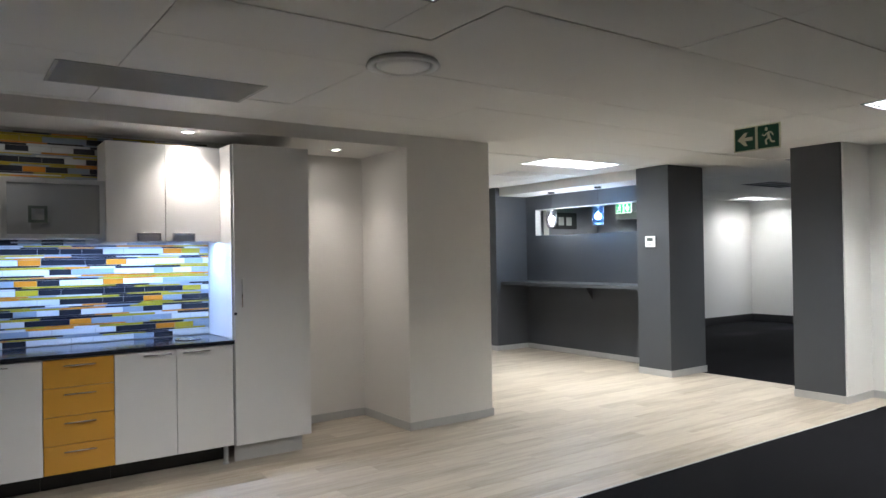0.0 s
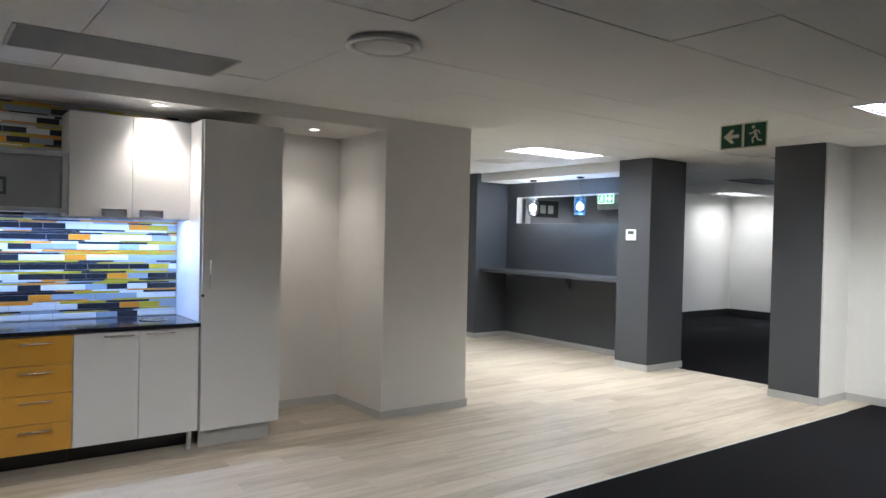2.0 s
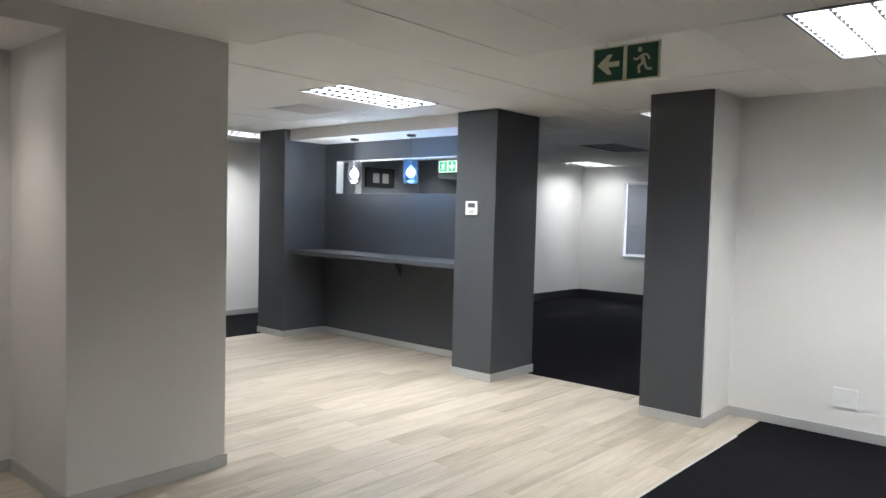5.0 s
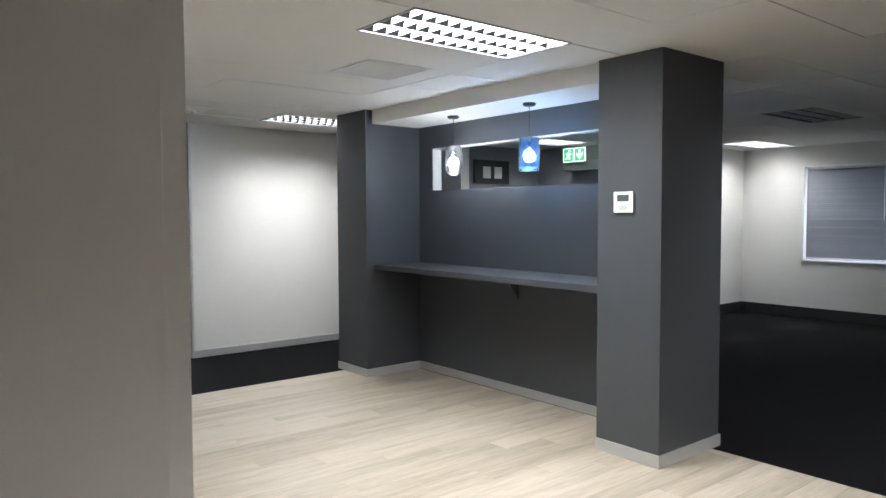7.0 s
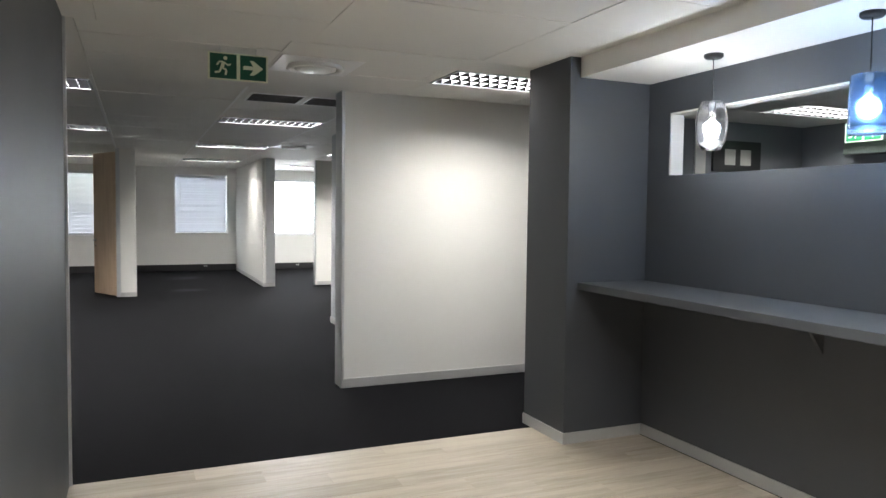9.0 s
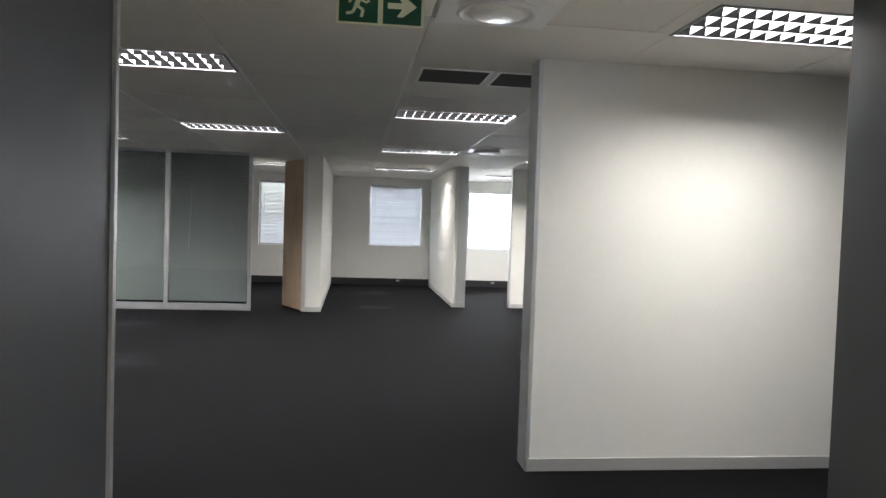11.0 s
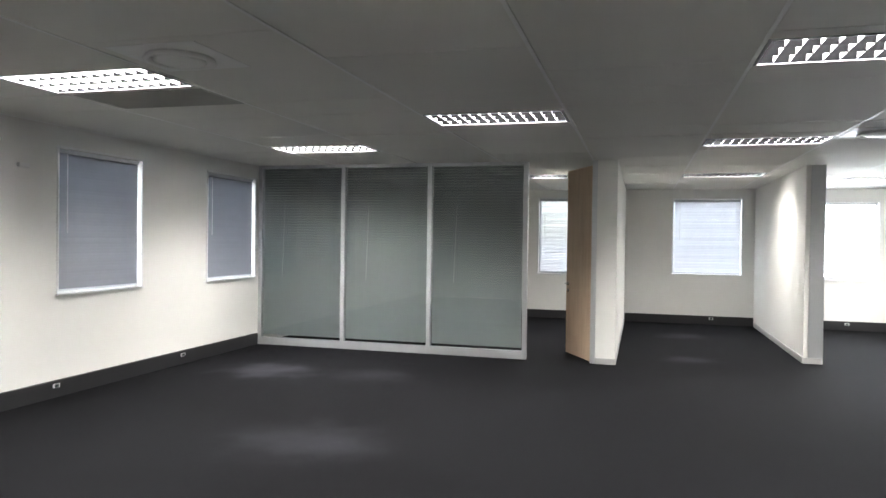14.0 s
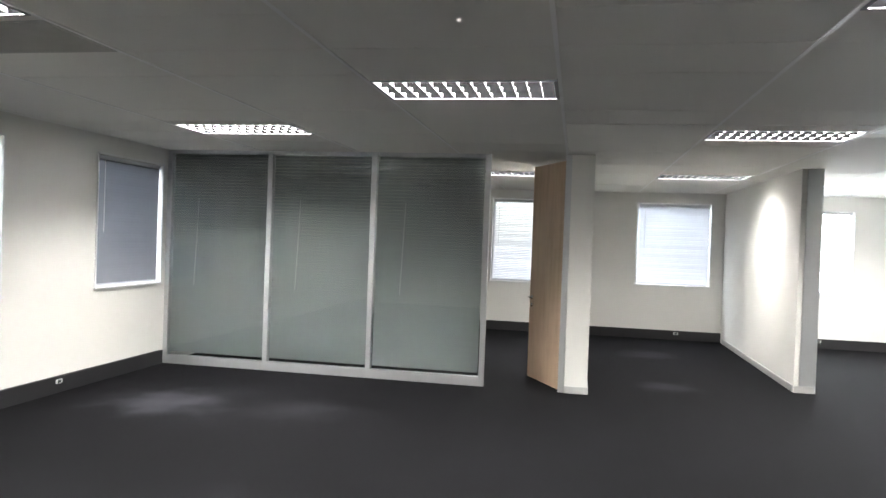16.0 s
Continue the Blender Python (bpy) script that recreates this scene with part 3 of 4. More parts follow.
# Sky light standing in the openings
def window_light(axis, c, a0, a1, z0, z1, watts, turn):
    a = new("window_light", bpy.data.lights.new("window_light", 'AREA'))
    a.data.shape, a.data.size, a.data.size_y, a.data.energy, a.data.color = 'RECTANGLE', a1 - a0, z1 - z0, watts, (0.86, 0.92, 1.0)
    m, z = (a0 + a1) / 2, (z0 + z1) / 2
    a.matrix_world = pose(c, m, z, 90, 0, turn) if axis == 'x' else pose(m, c, z, 90, 0, turn)


for k, watts in ((0, 5), (1, 30), (2, 55)):
    window_light('y', 24.72, *WIN_N[k], watts, 180)
for k in (0, 1):
    window_light('x', -0.80, *WIN_W[k], 25, 270)
    window_light('x', 15.43, *WIN_E[k], 25, 90)

# ---- glazed office front ----
front = thing("glass_partition", (1.5, 19.01, 0), "aluminium-framed glass partition with grey blinds between the panes", "glass partition", kind="structure")
XS = [-0.53, 0.83, 2.16, 3.54]
for k, x in enumerate(XS):
    part("mullion", block(x - 0.03, x + 0.03, 18.98, 19.06, 0.0, H, 0.004), ALU, front)
part("mullion", block(4.43, 4.50, 18.98, 19.06, 0.0, H, 0.004), ALU, front, "aluminium door jamb")
for a, b in zip(XS, XS[1:]):
    part("bottom_rail", block(a + 0.03, b - 0.03, 18.98, 19.06, 0.0, 0.11, 0.004), ALU, front)
    part("top_rail", block(a + 0.03, b - 0.03, 18.985, 19.055, H - 0.045, H, 0.003), ALU, front)
    part("pane", block(a + 0.03, b - 0.03, 18.995, 19.001, 0.11, H - 0.045), TINT, front)
    s = bmesh.new()
    z = H - 0.07
    while z > 0.13:
        ang = radians(58 + random.uniform(-2, 2))
        dy, dz = 0.022 * math.cos(ang), 0.022 * math.sin(ang)
        vs = [s.verts.new(q) for q in ((a + 0.045, 19.03 - dy, z - dz), (b - 0.045, 19.03 - dy, z - dz), (b - 0.045, 19.03 + dy, z + dz), (a + 0.045, 19.03 + dy, z + dz))]
        s.faces.new(vs)
        z -= 0.040
    part("blind_slats", s, BLINDGREY, front, "closed grey blind slats behind the glass")
    wd = rod((a + 0.40, 19.012, H - 0.6), (a + 0.36, 19.012, H - 1.7), 0.005, 6)
    part("tilt_wand", wd, PLASTIC, front)

leaf = thing("door_1", (4.43, 19.08, 0), "tall beech-veneered office door standing open", "door", kind="structure")
lb = block(0, -0.86, 0, 0.04, 0.012, H - 0.06, 0.003)
bmesh.ops.rotate(lb, verts=lb.verts[:], cent=(0, 0, 0), matrix=Matrix.Rotation(radians(-62), 3, 'Z'))
bmesh.ops.translate(lb, verts=lb.verts[:], vec=(4.43, 19.08, 0))
bmesh.ops.recalc_face_normals(lb, faces=lb.faces[:])
lf = part("leaf", lb, BEECH, leaf)
hb = bmesh.new()
lathe([(0.001, 0), (0.026, 0), (0.026, 0.008), (0.001, 0.008)], 16, hb)
rod((0, 0, 0), (0, 0, 0.05), 0.009, 10, bm=hb)
rod((0, 0, 0.05), (0.11, 0, 0.05), 0.009, 10, bm=hb)
lathe([(0.001, 0), (0.022, 0), (0.022, 0.01), (0.001, 0.01)], 16, hb, at=(0, -0.1, 0))
hm = pose(4.43, 19.08, 0, 0, 0, -62) @ pose(-0.79, 0.0, 1.02, 90, 0, 0)
bmesh.ops.transform(hb, matrix=hm, verts=hb.verts[:])
part("door_handle", hb, CHROME, lf, "chrome lever handle", True)

# ---- kitchenette ----
YF = 5.27        # face of the units
YB = 5.87        # tiled wall


def bar_handle(x, y, z, length, parent, upright=False):
    bm = bmesh.new()
    d = Vector((0, 0, length / 2)) if upright else Vector((length / 2, 0, 0))
    c = Vector((x, y - 0.028, z))
    rod(c - d, c + d, 0.0055, 10, bm=bm)
    for s in (-0.75, 0.75):
        rod(c + d * s, c + d * s + Vector((0, 0.028, 0)), 0.0045, 8, bm=bm)
    part("handle", bm, CHROME, parent, "chrome bar handle", True)


def base_cabinet(x0, x1, doors, label, mat=MELAMINE, drawers=0):
    ob = thing("drawer_cabinet" if drawers else "base_cabinet", ((x0 + x1) / 2, YF + 0.3, 0), label, "kitchen cabinet", "kitchen base units")
    part("body", block(x0, x1, YF + 0.02, YB - 0.02, 0.145, 0.935, 0.001), MELAMINE, ob)
    # Added black board, stands in for the shadowed gap beneath the units.
    part("plinth", block(x0, x1, YF + 0.20, YF + 0.215, 0.0, 0.145), BLACK, ob, "black board added for the shade under the unit")
    for x in ((x0 + 0.05,) if x0 < 0 else (x1 - 0.05,) if x1 > 1.5 else ()):
        for y in (YF + 0.05,):
            part("leg", lathe([(0.001, 0), (0.026, 0), (0.026, 0.012), (0.018, 0.02), (0.018, 0.144)], 12, at=(x, y, 0)), ALU, ob, "aluminium leg")
    g = 0.0018
    if drawers:
        zs = [0.148 + (0.932 - 0.148) * k / drawers for k in range(drawers + 1)]
        for a, b in zip(zs, zs[1:]):
            d = part("drawer_front", block(x0 + g, x1 - g, YF, YF + 0.018, a + g, b - g, 0.0012), mat, ob)
            bar_handle((x0 + x1) / 2, YF, b - 0.045, 0.2, d)
    else:
        w = (x1 - x0) / doors
        for k in range(doors):
            d = part("door", block(x0 + k * w + g, x0 + (k + 1) * w - g, YF, YF + 0.018, 0.148, 0.932, 0.0012), mat, ob)
            hx = x0 + (k + 1) * w - 0.14 if k % 2 == 0 else x0 + k * w + 0.14
            bar_handle(hx, YF, 0.905, 0.2, d)
    return ob


base_cabinet(-0.33, 0.549, 2, "white melamine base cabinet with two doors on legs")
base_cabinet(0.551, 0.999, 1, "golden yellow drawer unit between white cabinets", YELLOW, 4)
base_cabinet(1.001, 1.855, 2, "white melamine base cabinet with two doors on legs")
top = thing("worktop", (0.75, 5.56, 0.938), "black granite worktop over the base cabinets", "worktop")
part("slab", block(-0.345, 1.862, YF - 0.02, YB - 0.004, 0.938, 0.968, 0.003), GRANITE, top)

sink = thing("sink", (0.05, 5.6, 0.968), "stainless steel inset sink with draining rim", "sink")
part("rim", lathe([(0.20, 0.0), (0.205, 0.004), (0.19, 0.006), (0.17, 0.002)], 32, at=(0.05, 5.57, 0.9685)), STEEL, sink, smooth=True)
part("bowl", lathe([(0.17, 0.002), (0.165, 0.001), (0.001, 0.001)], 32, at=(0.05, 5.57, 0.9685)), STEEL, sink, smooth=True)
tap = thing("mixer_tap", (0.10, 5.76, 0.968), "chrome swan-neck mixer tap behind the sink", "tap")
tb = bmesh.new()
lathe([(0.001, 0), (0.026, 0), (0.024, 0.02), (0.016, 0.03), (0.016, 0.14), (0.001, 0.14)], 16, tb, at=(0.10, 5.76, 0.9685))
prev = Vector((0.10, 5.76, 1.10))
for k in range(1, 10):
    a = math.pi * k / 9
    cur = Vector((0.10, 5.76 - 0.07 + 0.07 * math.cos(a), 1.14 + 0.07 * math.sin(a)))
    rod(prev, cur, 0.010, 10, bm=tb)
    prev = cur
part("body", tb, CHROME, tap, smooth=True)
part("lever", rod((0.115, 5.755, 1.07), (0.19, 5.74, 1.10), 0.006, 8), CHROME, tap, smooth=True)
bowl = thing("prep_bowl", (1.60, 5.58, 0.968), "small round polished steel basin lid set in the worktop", "basin")
part("rim", lathe([(0.10, 0.0), (0.103, 0.006), (0.092, 0.008), (0.085, 0.003), (0.03, 0.006), (0.001, 0.006)], 32, at=(1.60, 5.58, 0.9685)), STEEL, bowl, smooth=True)

tall = thing("tall_cupboard", (2.18, 5.57, 0), "tall white melamine cupboard with a single door", "cupboard")
part("body", block(1.872, 2.51, YF + 0.02, YB, 0.135, 2.51, 0.001), MELAMINE, tall)
dr = part("door", block(1.874, 2.508, YF, YF + 0.018, 0.137, 2.508, 0.0015), MELAMINE, tall)
bar_handle(1.925, YF, 1.33, 0.22, dr, True)
part("plinth", block(1.88, 2.45, YF + 0.06, YF + 0.075, 0.0, 0.135), SKIRT, tall, "grey plinth board")
part("lock", rod((1.876, YF - 0.012, 1.17), (1.876, YF, 1.17), 0.012, 12), BLACK, tall, "small dark lock")
part("end_panel", block(1.857, 1.870, YF + 0.02, YB, 0.97, 2.5, 0.001), MELAMINE, tall)

YU = 5.54
up = thing("wall_cabinet", (1.42, 5.7, 1.745), "white melamine wall cabinet with two doors", "wall cabinet")
part("body", block(1.0, 1.855, YU + 0.02, YB, 1.75, 2.50, 0.001), MELAMINE, up)
for a, b, hx in ((1.002, 1.426, 1.30), (1.429, 1.853, 1.56)):
    d = part("door", block(a, b, YU, YU + 0.018, 1.747, 2.503, 0.0015), MELAMINE, up)
    bm = bmesh.new()
    for q in ((hx - 0.085, hx + 0.085, 1.80, 1.808), (hx - 0.085, hx - 0.075, 1.755, 1.80), (hx + 0.075, hx + 0.085, 1.755, 1.80)):
        block(q[0], q[1], YU - 0.03, YU, q[2], q[3], 0.001, bm)
    part("handle", bm, CHROME, d, "square chrome bow handle")
flap = thing("flap_cabinet", (0.66, 5.7, 1.765), "grey-glazed lift-up wall cabinet with aluminium frame", "wall cabinet")
part("body", block(0.335, 0.995, YU + 0.022, YB, 1.768, 2.19, 0.001), MELAMINE, flap)
fr = bmesh.new()
for b in ((0.335, 0.37, 1.768, 2.195), (0.96, 0.995, 1.768, 2.195), (0.37, 0.96, 1.768, 1.80), (0.37, 0.96, 2.163, 2.195)):
    block(b[0], b[1], YU, YU + 0.02, b[2], b[3], 0.0015, fr)
door = part("door_frame", fr, ALU, flap, "aluminium flap frame")
part("door_panel", block(0.37, 0.96, YU + 0.004, YU + 0.012, 1.80, 2.163), SILVER, flap, "smoky grey glazed panel")
sq = bmesh.new()
for b in ((0.50, 0.62, 1.88, 1.90), (0.50, 0.62, 1.98, 2.0), (0.50, 0.52, 1.90, 1.98), (0.60, 0.62, 1.90, 1.98)):
    block(b[0], b[1], YU - 0.002, YU + 0.004, b[2], b[3], 0.0, sq)
part("emblem", sq, LCD, flap, "dark square emblem")

heater = thing("water_heater", (0.1, 5.72, 1.34), "white wall-mounted water heater with grey base", "water heater")
part("body", block(-0.12, 0.30, 5.60, YB - 0.002, 1.46, 1.76, 0.012), PLASTIC, heater)
part("base", block(-0.11, 0.29, 5.61, YB - 0.002, 1.34, 1.458, 0.008), SILVER, heater, "grey lower cover")
disp = thing("towel_dispenser", (-0.27, 5.7, 1.2), "dark grey wall dispenser with indicator lights", "dispenser")
part("body", block(-0.352, -0.19, 5.50, YB - 0.002, 1.2, 1.76, 0.015), SILVER, disp)
for k in range(3):
    part("indicator", block(-0.30, -0.28, 5.496, 5.5, 1.66 + k * 0.022, 1.668 + k * 0.022), PLASTIC, disp)

# Under-cabinet strip and three downlights
strip = thing("under_cabinet_light", (1.1, 5.62, 1.735), "slim cool-white strip light under the wall cabinets", "strip light")
part("housing", block(0.40, 1.84, 5.60, 5.635, 1.737, 1.7465, 0.001), ALU, strip)
la = new("under_cabinet_light_lamp", bpy.data.lights.new("under_cabinet_light_lamp", 'AREA'))
la.data.shape, la.data.size, la.data.size_y, la.data.energy, la.data.color = 'RECTANGLE', 1.42, 0.02, 8.5, (0.38, 0.56, 1.0)
la.matrix_world = pose(1.12, 5.617, 1.7355)
for x, y in ((0.25, 5.44), (1.58, 5.44), (3.0, 5.72)):
    ob = thing("downlight", (x, y, 2.60), "round recessed halogen downlight in the bulkhead", "downlight", "kitchen downlights")
    part("bezel", lathe([(0.055, 0), (0.055, -0.006), (0.042, -0.008), (0.038, -0.001)], 24, at=(x, y, 2.60)), TRAY, ob, smooth=True)
    part("lens", lathe([(0.038, -0.002), (0.001, -0.0025)], 24, at=(x, y, 2.60)), SPOTGLOW, ob)
    sp = new("downlight_lamp", bpy.data.lights.new("downlight_lamp", 'SPOT'))
    sp.data.energy, sp.data.spot_size, sp.data.spot_blend, sp.data.shadow_soft_size, sp.data.color = 4 if x < 1 else 26 if x < 2 else 16, radians(105), 1.0, 0.035, (1.0, 0.9, 0.8)
    sp.location = (x, y, 2.588)

# ---- bar niche ----
bar = thing("bar_shelf", (7.95, 7.46, 1.10), "charcoal painted bar shelf along the niche wall", "shelf")
part("top", block(7.63, 8.215, 6.012, 8.918, 1.10, 1.15, 0.004), DARK, bar)
br = bmesh.new()
q = [(8.215, 7.42, 1.10), (8.05, 7.42, 1.10), (8.215, 7.42, 0.88)]
vs = [br.verts.new(p) for p in q] + [br.verts.new((p[0], 7.44, p[2])) for p in q]
for fc in ((0, 1, 2), (5, 4, 3), (0, 3, 4, 1), (1, 4, 5, 2), (2, 5, 3, 0)):
    br.faces.new([vs[i] for i in fc])
part("bracket", br, DARK, bar)


def pendant(y, glass, bulb, colour, label, straight):
    x = 7.9
    ob = thing("pendant_lamp", (x, y, 2.02), label, "pendant lamp", "bar pendants")
    part("canopy", lathe([(0.001, 2.58), (0.055, 2.58), (0.055, 2.565), (0.045, 2.555), (0.001, 2.555)], 24, at=(x, y, 0)), BLACK, ob, smooth=True)
    part("cord", rod((x, y, 2.555), (x, y, 2.30), 0.003, 8), BLACK, ob)
    part("socket", lathe([(0.001, 2.30), (0.02, 2.30), (0.02, 2.195), (0.001, 2.195)], 16, at=(x, y, 0)), CHROME, ob, smooth=True)
    prof = [(0.115, 2.02), (0.118, 2.06), (0.118, 2.20), (0.112, 2.29), (0.112, 2.292)] if straight else [(0.075, 2.02), (0.11, 2.07), (0.125, 2.15), (0.118, 2.24), (0.09, 2.30), (0.088, 2.302)]
    prof = [(r * 0.72, z) for r, z in prof]
    inner = [(r - 0.004, z) for r, z in reversed(prof)]
    sh = part("shade", lathe(prof + inner + prof[:1], 32, at=(x, y, 0)), glass, ob, smooth=True)
    sh.visible_shadow = False
    part("bulb", lathe([(0.001, 2.10), (0.025, 2.108), (0.042, 2.13), (0.045, 2.145), (0.042, 2.16), (0.025, 2.183), (0.012, 2.19)], 20, at=(x, y, 0)), bulb, ob, smooth=True)
    lp = new("pendant_lamp_light", bpy.data.lights.new("pendant_lamp_light", 'POINT'))
    lp.data.energy, lp.data.shadow_soft_size, lp.data.color = 4.5, 0.058, colour
    lp.location = (x, y, 2.145)


pendant(7.97, GLASSWARE, BULB, (0.6, 0.76, 1.0), "clear glass pendant lamp with a lit bulb", False)
pendant(6.99, GLASSBLUE, BULBBLUE, (0.4, 0.6, 1.0), "blue glass cylinder pendant lamp with a lit bulb", True)

pf = thing("picture_frame", (11.2, 11.0, 2.14), "black framed picture with two pale prints on a grey wall", "picture")
part("frame", block(10.85, 11.58, 10.985, 11.018, 2.14, 2.50, 0.004), BLACK, pf)
for c in (11.10, 11.34):
    part("print", block(c - 0.08, c + 0.08, 10.981, 10.986, 2.22, 2.40), PAPER, pf)
shelf = thing("wall_shelf", (12.2, 9.85, 2.33), "dark wall shelf high on the grey wall behind the bar", "shelf")
part("board", block(12.06, 12.298, 9.40, 10.28, 2.33, 2.47, 0.004), LCD, shelf)


# ---- exit signs ----
def flat_on(axis, c, pts, thick, toward):
    """A flat plate from corners (a, z), standing on the plane c, its face toward -1 or +1."""
    bm = bmesh.new()
    lay = []
    for d in (0.0, thick * toward):
        lay.append([bm.verts.new((c + d, a, z) if axis == 'x' else (a, c + d, z)) for a, z in pts])
    bm.faces.new(lay[0]); bm.faces.new(lay[1])
    n = len(pts)
    for k in range(n):
        bm.faces.new((lay[0][k], lay[0][(k + 1) % n], lay[1][(k + 1) % n], lay[1][k]))
    bmesh.ops.recalc_face_normals(bm, faces=bm.faces[:])
    return bm


def bar2(p, q, w):
    p, q = Vector(p), Vector(q)
    n = (q - p).normalized()
    s = Vector((-n.y, n.x)) * w / 2
    return [tuple(v) for v in (p + s, q + s, q - s, p - s)]


def exit_sign(axis, c, a0, a1, z0, z1, toward, man_first, right, down, green, label):
    """Two square plates: a running figure of plain bars, and an arrow. a0 is the viewer's left end."""
    at = (c, (a0 + a1) / 2, z0) if axis == 'x' else ((a0 + a1) / 2, c, z0)
    ob = thing("exit_sign", at, label, "exit sign")
    pale = CREAMLIT if green is GREENLIT else CREAM
    lo, hi = sorted((a0, a1))
    t = sorted((c, c - 0.012 * toward))
    part("board", block(t[0], t[1], lo, hi, z0, z1, 0.001) if axis == 'x' else block(lo, hi, t[0], t[1], z0, z1, 0.001), pale, ob)
    for k in (0.2, 0.8):
        m = a0 + (a1 - a0) * k
        if z1 < H - 0.005:
            part("hanger", rod((c - 0.006 * toward, m, z1) if axis == 'x' else (m, c - 0.006 * toward, z1), (c - 0.006 * toward, m, H) if axis == 'x' else (m, c - 0.006 * toward, H), 0.003, 6), ALU, ob)
    w, hgt = (a1 - a0) / 2, z1 - z0
    def at2(i, u, v):
        return (a0 + w * i + w * (0.06 + 0.88 * u), z0 + hgt * (0.05 + 0.90 * v))
    for i in range(2):
        pl = part("plate", flat_on(axis, c, [at2(i, u, v) for u, v in ((0, 0), (1, 0), (1, 1), (0, 1))], 0.002, toward), green, ob)
        if (i == 0) == man_first:
            f = 1 if right else -1
            def m(u, v): return (0.5 + f * (u - 0.5), v)
            limbs = [((0.52, 0.68), (0.44, 0.42), 0.13), ((0.52, 0.66), (0.68, 0.54), 0.06), ((0.68, 0.54), (0.78, 0.60), 0.06), ((0.50, 0.68), (0.34, 0.66), 0.06), ((0.34, 0.66), (0.26, 0.52), 0.06),
                     ((0.46, 0.44), (0.62, 0.34), 0.08), ((0.62, 0.34), (0.58, 0.14), 0.08), ((0.42, 0.42), (0.36, 0.26), 0.08), ((0.36, 0.26), (0.18, 0.22), 0.08)]
            for p, q, th in limbs:
                pts = [at2(i, *m(*b)) for b in bar2(p, q, th)]
                part("pictogram", flat_on(axis, c + 0.002 * toward, pts, 0.0015, toward), pale, pl)
            pts = [at2(i, *m(0.58 + 0.075 * math.cos(k * math.pi / 6), 0.83 + 0.08 * math.sin(k * math.pi / 6))) for k in range(12)]
            part("pictogram", flat_on(axis, c + 0.002 * toward, pts, 0.0015, toward), pale, pl)
        else:
            arrow = [(0.12, 0.42), (0.5, 0.42), (0.36, 0.2), (0.52, 0.2), (0.88, 0.5), (0.52, 0.8), (0.36, 0.8), (0.5, 0.58), (0.12, 0.58)]
            if not right:
                arrow = [(1 - u, v) for u, v in arrow]
            if down:
                arrow = [(v, 1 - u) for u, v in [(0.12, 0.42), (0.5, 0.42), (0.36, 0.2), (0.52, 0.2), (0.88, 0.5), (0.52, 0.8), (0.36, 0.8), (0.5, 0.58), (0.12, 0.58)]]
            part("arrow", flat_on(axis, c + 0.002 * toward, [at2(i, u, v) for u, v in arrow], 0.0015, toward), pale, pl)
    return ob


exit_sign('x', 5.8, 3.45, 3.02, 2.475, 2.69, -1, False, False, False, GREEN, "green and cream hanging exit sign with arrow and running figure")
exit_sign('y', 9.70, 5.22, 5.61, 2.50, 2.68, -1, True, True, False, GREEN, "green and cream hanging exit sign with running figure and arrow")
exit_sign('x', 12.0, 10.22, 9.79, 2.455, 2.665, -1, True, True, True, GREENLIT, "lit green hanging exit sign in the space behind the bar")

# ---- wall fittings ----
th = thing("thermostat", (7.56, 5.78, 1.67), "white air-conditioning control with grey display on the column", "thermostat")
part("body", block(7.548, 7.569, 5.705, 5.86, 1.67, 1.81, 0.005), PLASTIC, th)
part("display", block(7.5455, 7.549, 5.735, 5.83, 1.745, 1.79), LCD, th)
part("button", block(7.545, 7.549, 5.75, 5.815, 1.685, 1.72, 0.001), SKIRT, th)
so = thing("wall_socket", (8.19, 2.49, 0.25), "white double wall socket plate", "socket")
part("plate", block(8.182, 8.199, 2.40, 2.57, 0.24, 0.39, 0.003), PLASTIC, so)
for a in (2.43, 2.50):
    part("rocker", block(8.178, 8.183, a, a + 0.04, 0.30, 0.33, 0.001), PLASTIC, so)
br2 = thing("wall_bracket", (8.19, 2.25, 1.84), "small white wall bracket above the partition socket", "bracket")
part("plate", block(8.10, 8.199, 2.15, 2.32, 1.835, 1.865, 0.003), PLASTIC, br2)
part("back", block(8.18, 8.199, 2.17, 2.30, 1.865, 1.95, 0.002), PLASTIC, br2)


def duct_socket(x, y, axis):
    ob = thing("duct_socket", (x, y, 0.12), "white socket outlet set in the black skirting duct", "socket", "duct sockets")
    if axis == 'x':
        part("plate", block(x, x + 0.012, y - 0.04, y + 0.04, 0.10, 0.14, 0.002), PLASTIC, ob)
        part("face", block(x + 0.012, x + 0.014, y - 0.025, y + 0.025, 0.105, 0.135), LCD, ob)
    else:
        part("plate", block(x - 0.04, x + 0.04, y - 0.012, y, 0.10, 0.14, 0.002), PLASTIC, ob)
        part("face", block(x - 0.025, x + 0.025, y - 0.014, y - 0.012, 0.105, 0.135), LCD, ob)


for y in (15.08, 17.11):
    duct_socket(-0.57 + D, y, 'x')
for x in (6.45, 8.9):
    duct_socket(x, 24.49 - D, 'y')
ws = thing("wall_sensor", (-0.56, 14.6, 2.2), "small white sensor on the window wall", "sensor")
part("body", block(-0.569, -0.53, 14.63, 14.75, 2.26, 2.30, 0.006), PLASTIC, ws)
for z, x in ((0.42, 4.78), (0.55, 4.78)):
    pl = thing("wall_plate", (4.77, 19.6, z), "small white wall plate on the dividing wall", "wall plate")
    part("plate", block(4.761, 4.77, 19.55, 19.65, z, z + 0.09, 0.002), PLASTIC, pl)

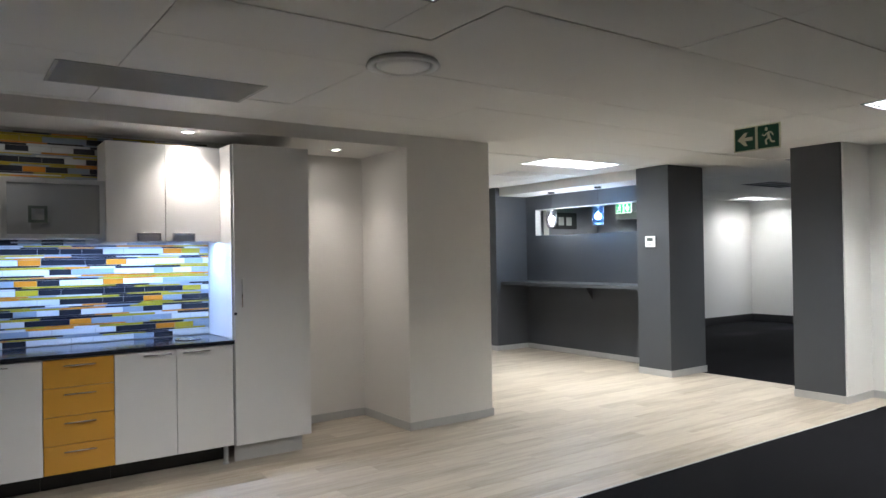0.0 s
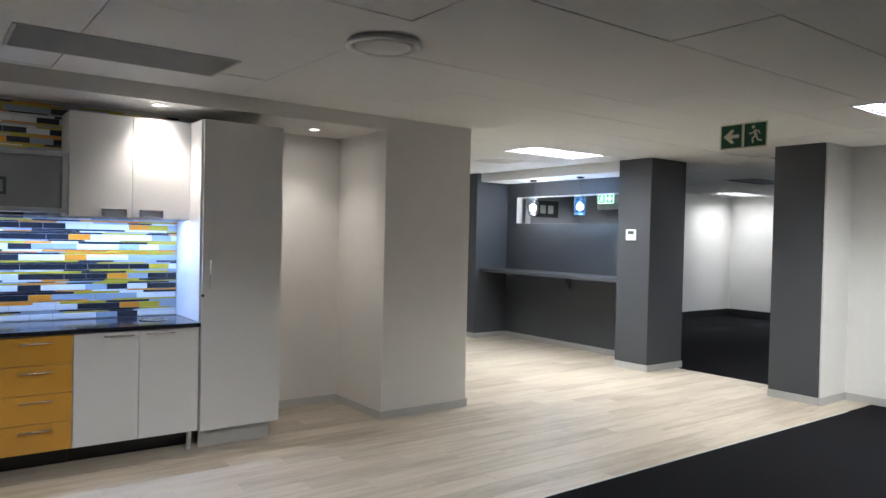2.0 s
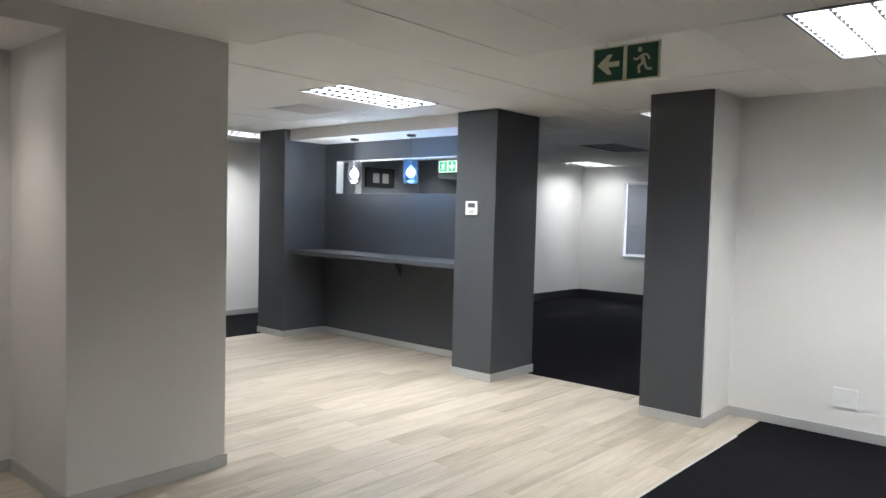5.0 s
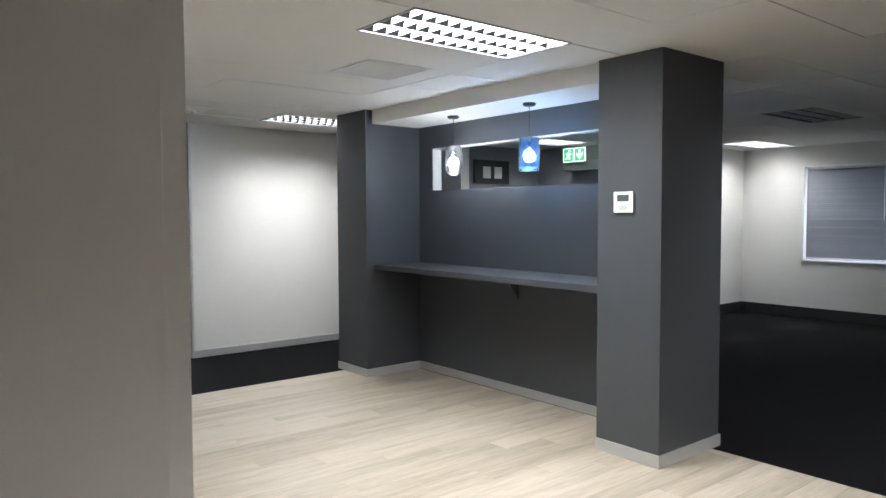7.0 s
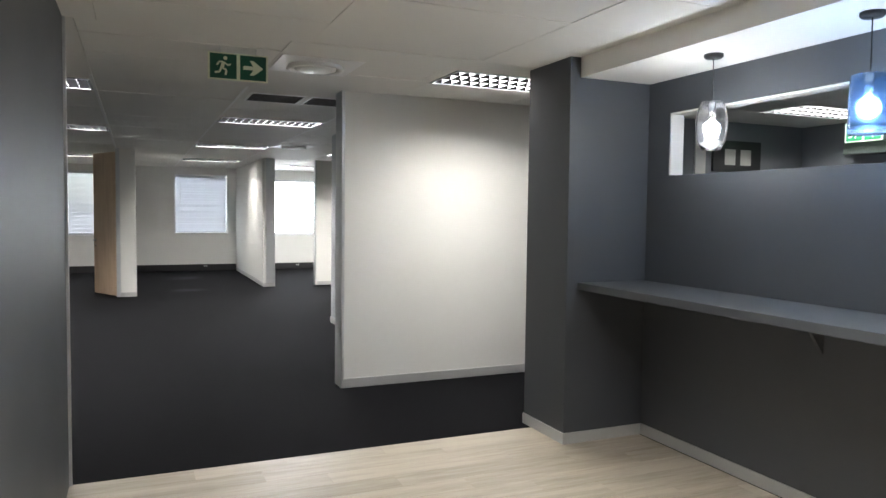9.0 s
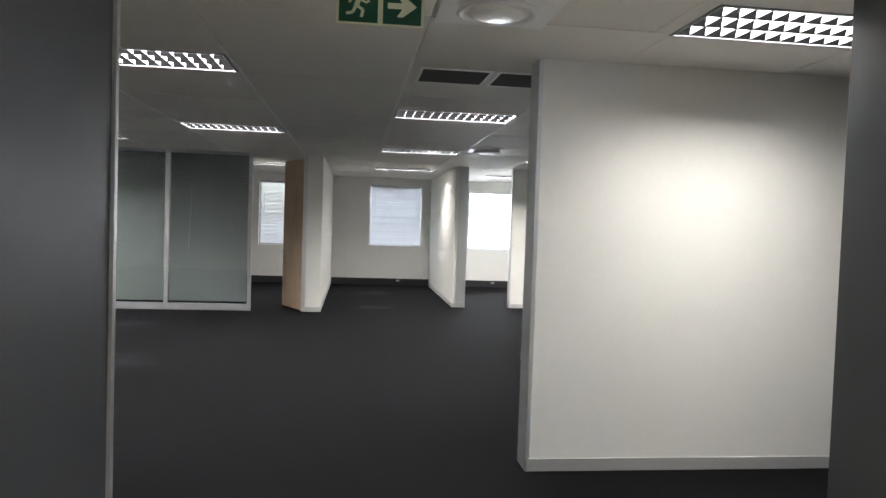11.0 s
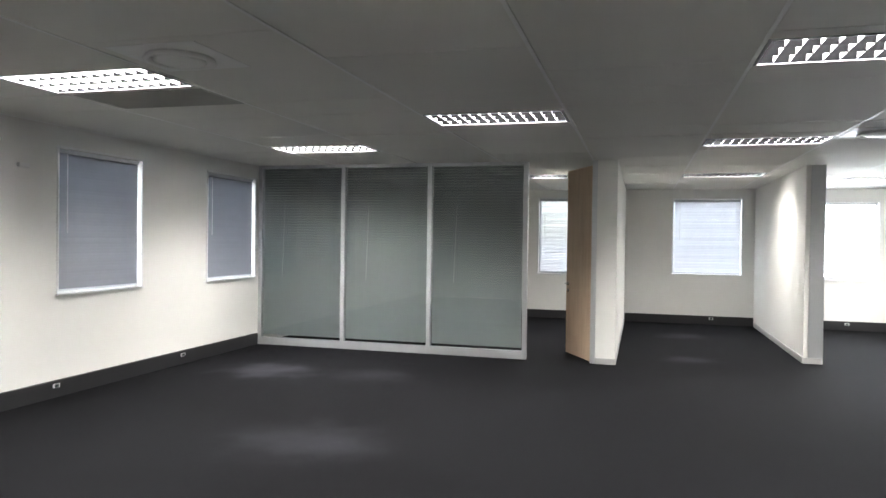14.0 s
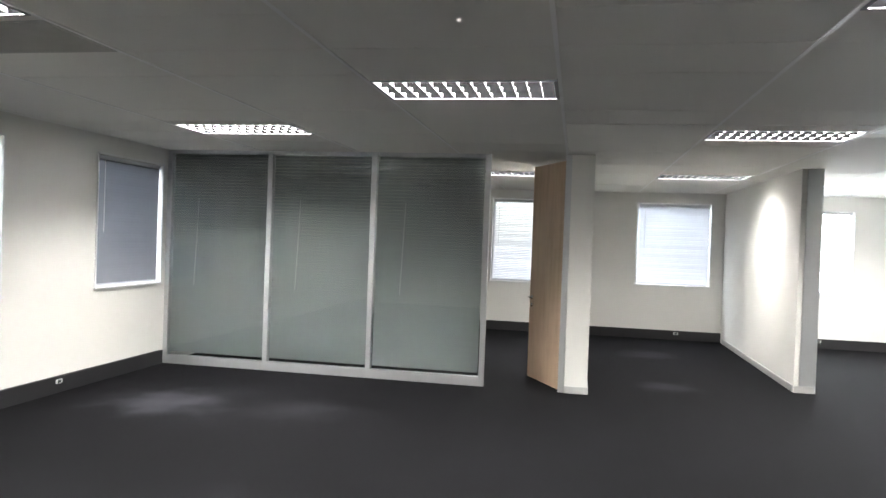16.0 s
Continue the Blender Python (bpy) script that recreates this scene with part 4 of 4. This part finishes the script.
# ---- splashback tiles ----
splash = structure("splashback", block(-0.358, 1.856, YB + 0.004, 5.884, 0.969, 2.58), GROUT, "multicoloured glass mosaic splashback with grey-blue, orange and mustard bricks", "splashback")
rnd = random.Random(7)
TONES = [T_WHITE] * 7 + [T_BLUE] * 6 + [T_DARK] * 8 + [T_ORANGE] * 2 + [T_OLIVE] * 2
thin = {m.name: (bmesh.new(), m) for m in (T_WHITE, T_BLUE, T_DARK, T_ORANGE, T_OLIVE)}
cache = {}


def tile_mesh(w, h, mat):
    key = (round(w, 3), round(h, 3), mat.name)
    if key not in cache:
        me = bpy.data.meshes.new("tile")
        b = block(-w / 2, w / 2, -0.003, 0.003, -h / 2, h / 2)
        fr_ = [f for f in b.faces if f.normal.y < -0.5]
        bmesh.ops.inset_region(b, faces=fr_, thickness=0.0018, depth=0.0012)
        b.to_mesh(me); b.free()
        me.materials.append(mat)
        cache[key] = me
    return cache[key]


z, made = 0.972, 0
while z < 2.56:
    h = 0.044
    x = -0.356 - rnd.random() * 0.12
    while x < 1.855:
        w = rnd.choice((0.15, 0.15, 0.15, 0.30))
        a, b = max(x, -0.356), min(x + w, 1.854)
        if b - a > 0.015:
            mat = rnd.choice(TONES)
            hidden = (b > 1.0 and z > 1.78) or (0.335 < a and b < 0.995 and 1.78 < z < 2.13)
            if not hidden and made < 300:
                t = new("tile", tile_mesh(b - a - 0.003, h - 0.003, mat))
                t.parent = splash
                t.location = ((a + b) / 2, YB + 0.003, z + h / 2)
                made += 1
            else:
                block(a + 0.0015, b - 0.0015, YB, YB + 0.005, z + 0.0015, z + h - 0.0015, bm=thin[mat.name][0])
        x += w
    z += h
    for hh in rnd.choice(((0.012, 0.014), (0.014, 0.010, 0.014), (0.018, 0.012))):
        x = -0.356 - rnd.random() * 0.2
        while x < 1.855:
            w = rnd.choice((0.18, 0.25, 0.32))
            a, b = max(x, -0.356), min(x + w, 1.854)
            if b - a > 0.015:
                mat = rnd.choice([T_ORANGE, T_OLIVE, T_OLIVE, T_DARK, T_DARK, T_WHITE, T_BLUE])
                block(a + 0.001, b - 0.001, YB, YB + 0.005, z + 0.001, z + hh - 0.001, bm=thin[mat.name][0])
            x += w
        z += hh
for bm, mat in thin.values():
    ob = link("tile_strips", bm, mat, splash)
    tagged(ob, kind="stuff")

# ---- floor planks ----
planks = {}


def plank_mesh(l):
    key = round(l, 3)
    if key not in planks:
        me = bpy.data.meshes.new("plank")
        b = block(-l / 2, l / 2, -0.0905, 0.0905, -0.006, 0.0)
        up_ = [f for f in b.faces if f.normal.z > 0.5]
        bmesh.ops.inset_region(b, faces=up_, thickness=0.0012, depth=0.0)
        for f in b.faces:
            if f.normal.z > 0.5 and f.calc_area() > 0.02:
                for v in f.verts: v.co.z = 0.0008
        b.to_mesh(me); b.free()
        me.materials.append(OAK)
        planks[key] = me
    return planks[key]


row, y = 0, 3.11
rows_n = 34
pw = (9.35 - 3.11) / rows_n
while row < rows_n:
    x = -0.8 - (row * 0.37 % 1.2)
    while x < 8.2:
        a, b = max(x, -0.8), min(x + 1.22, 8.2)
        if b - a > 0.05:
            p = new("plank", plank_mesh(round(b - a - 0.001, 2)))
            p.parent = timber
            p.scale = (1, pw / 0.1825, 1)
            p.location = ((a + b) / 2, y + pw / 2, 0.0)
        x += 1.22
    y += pw
    row += 1
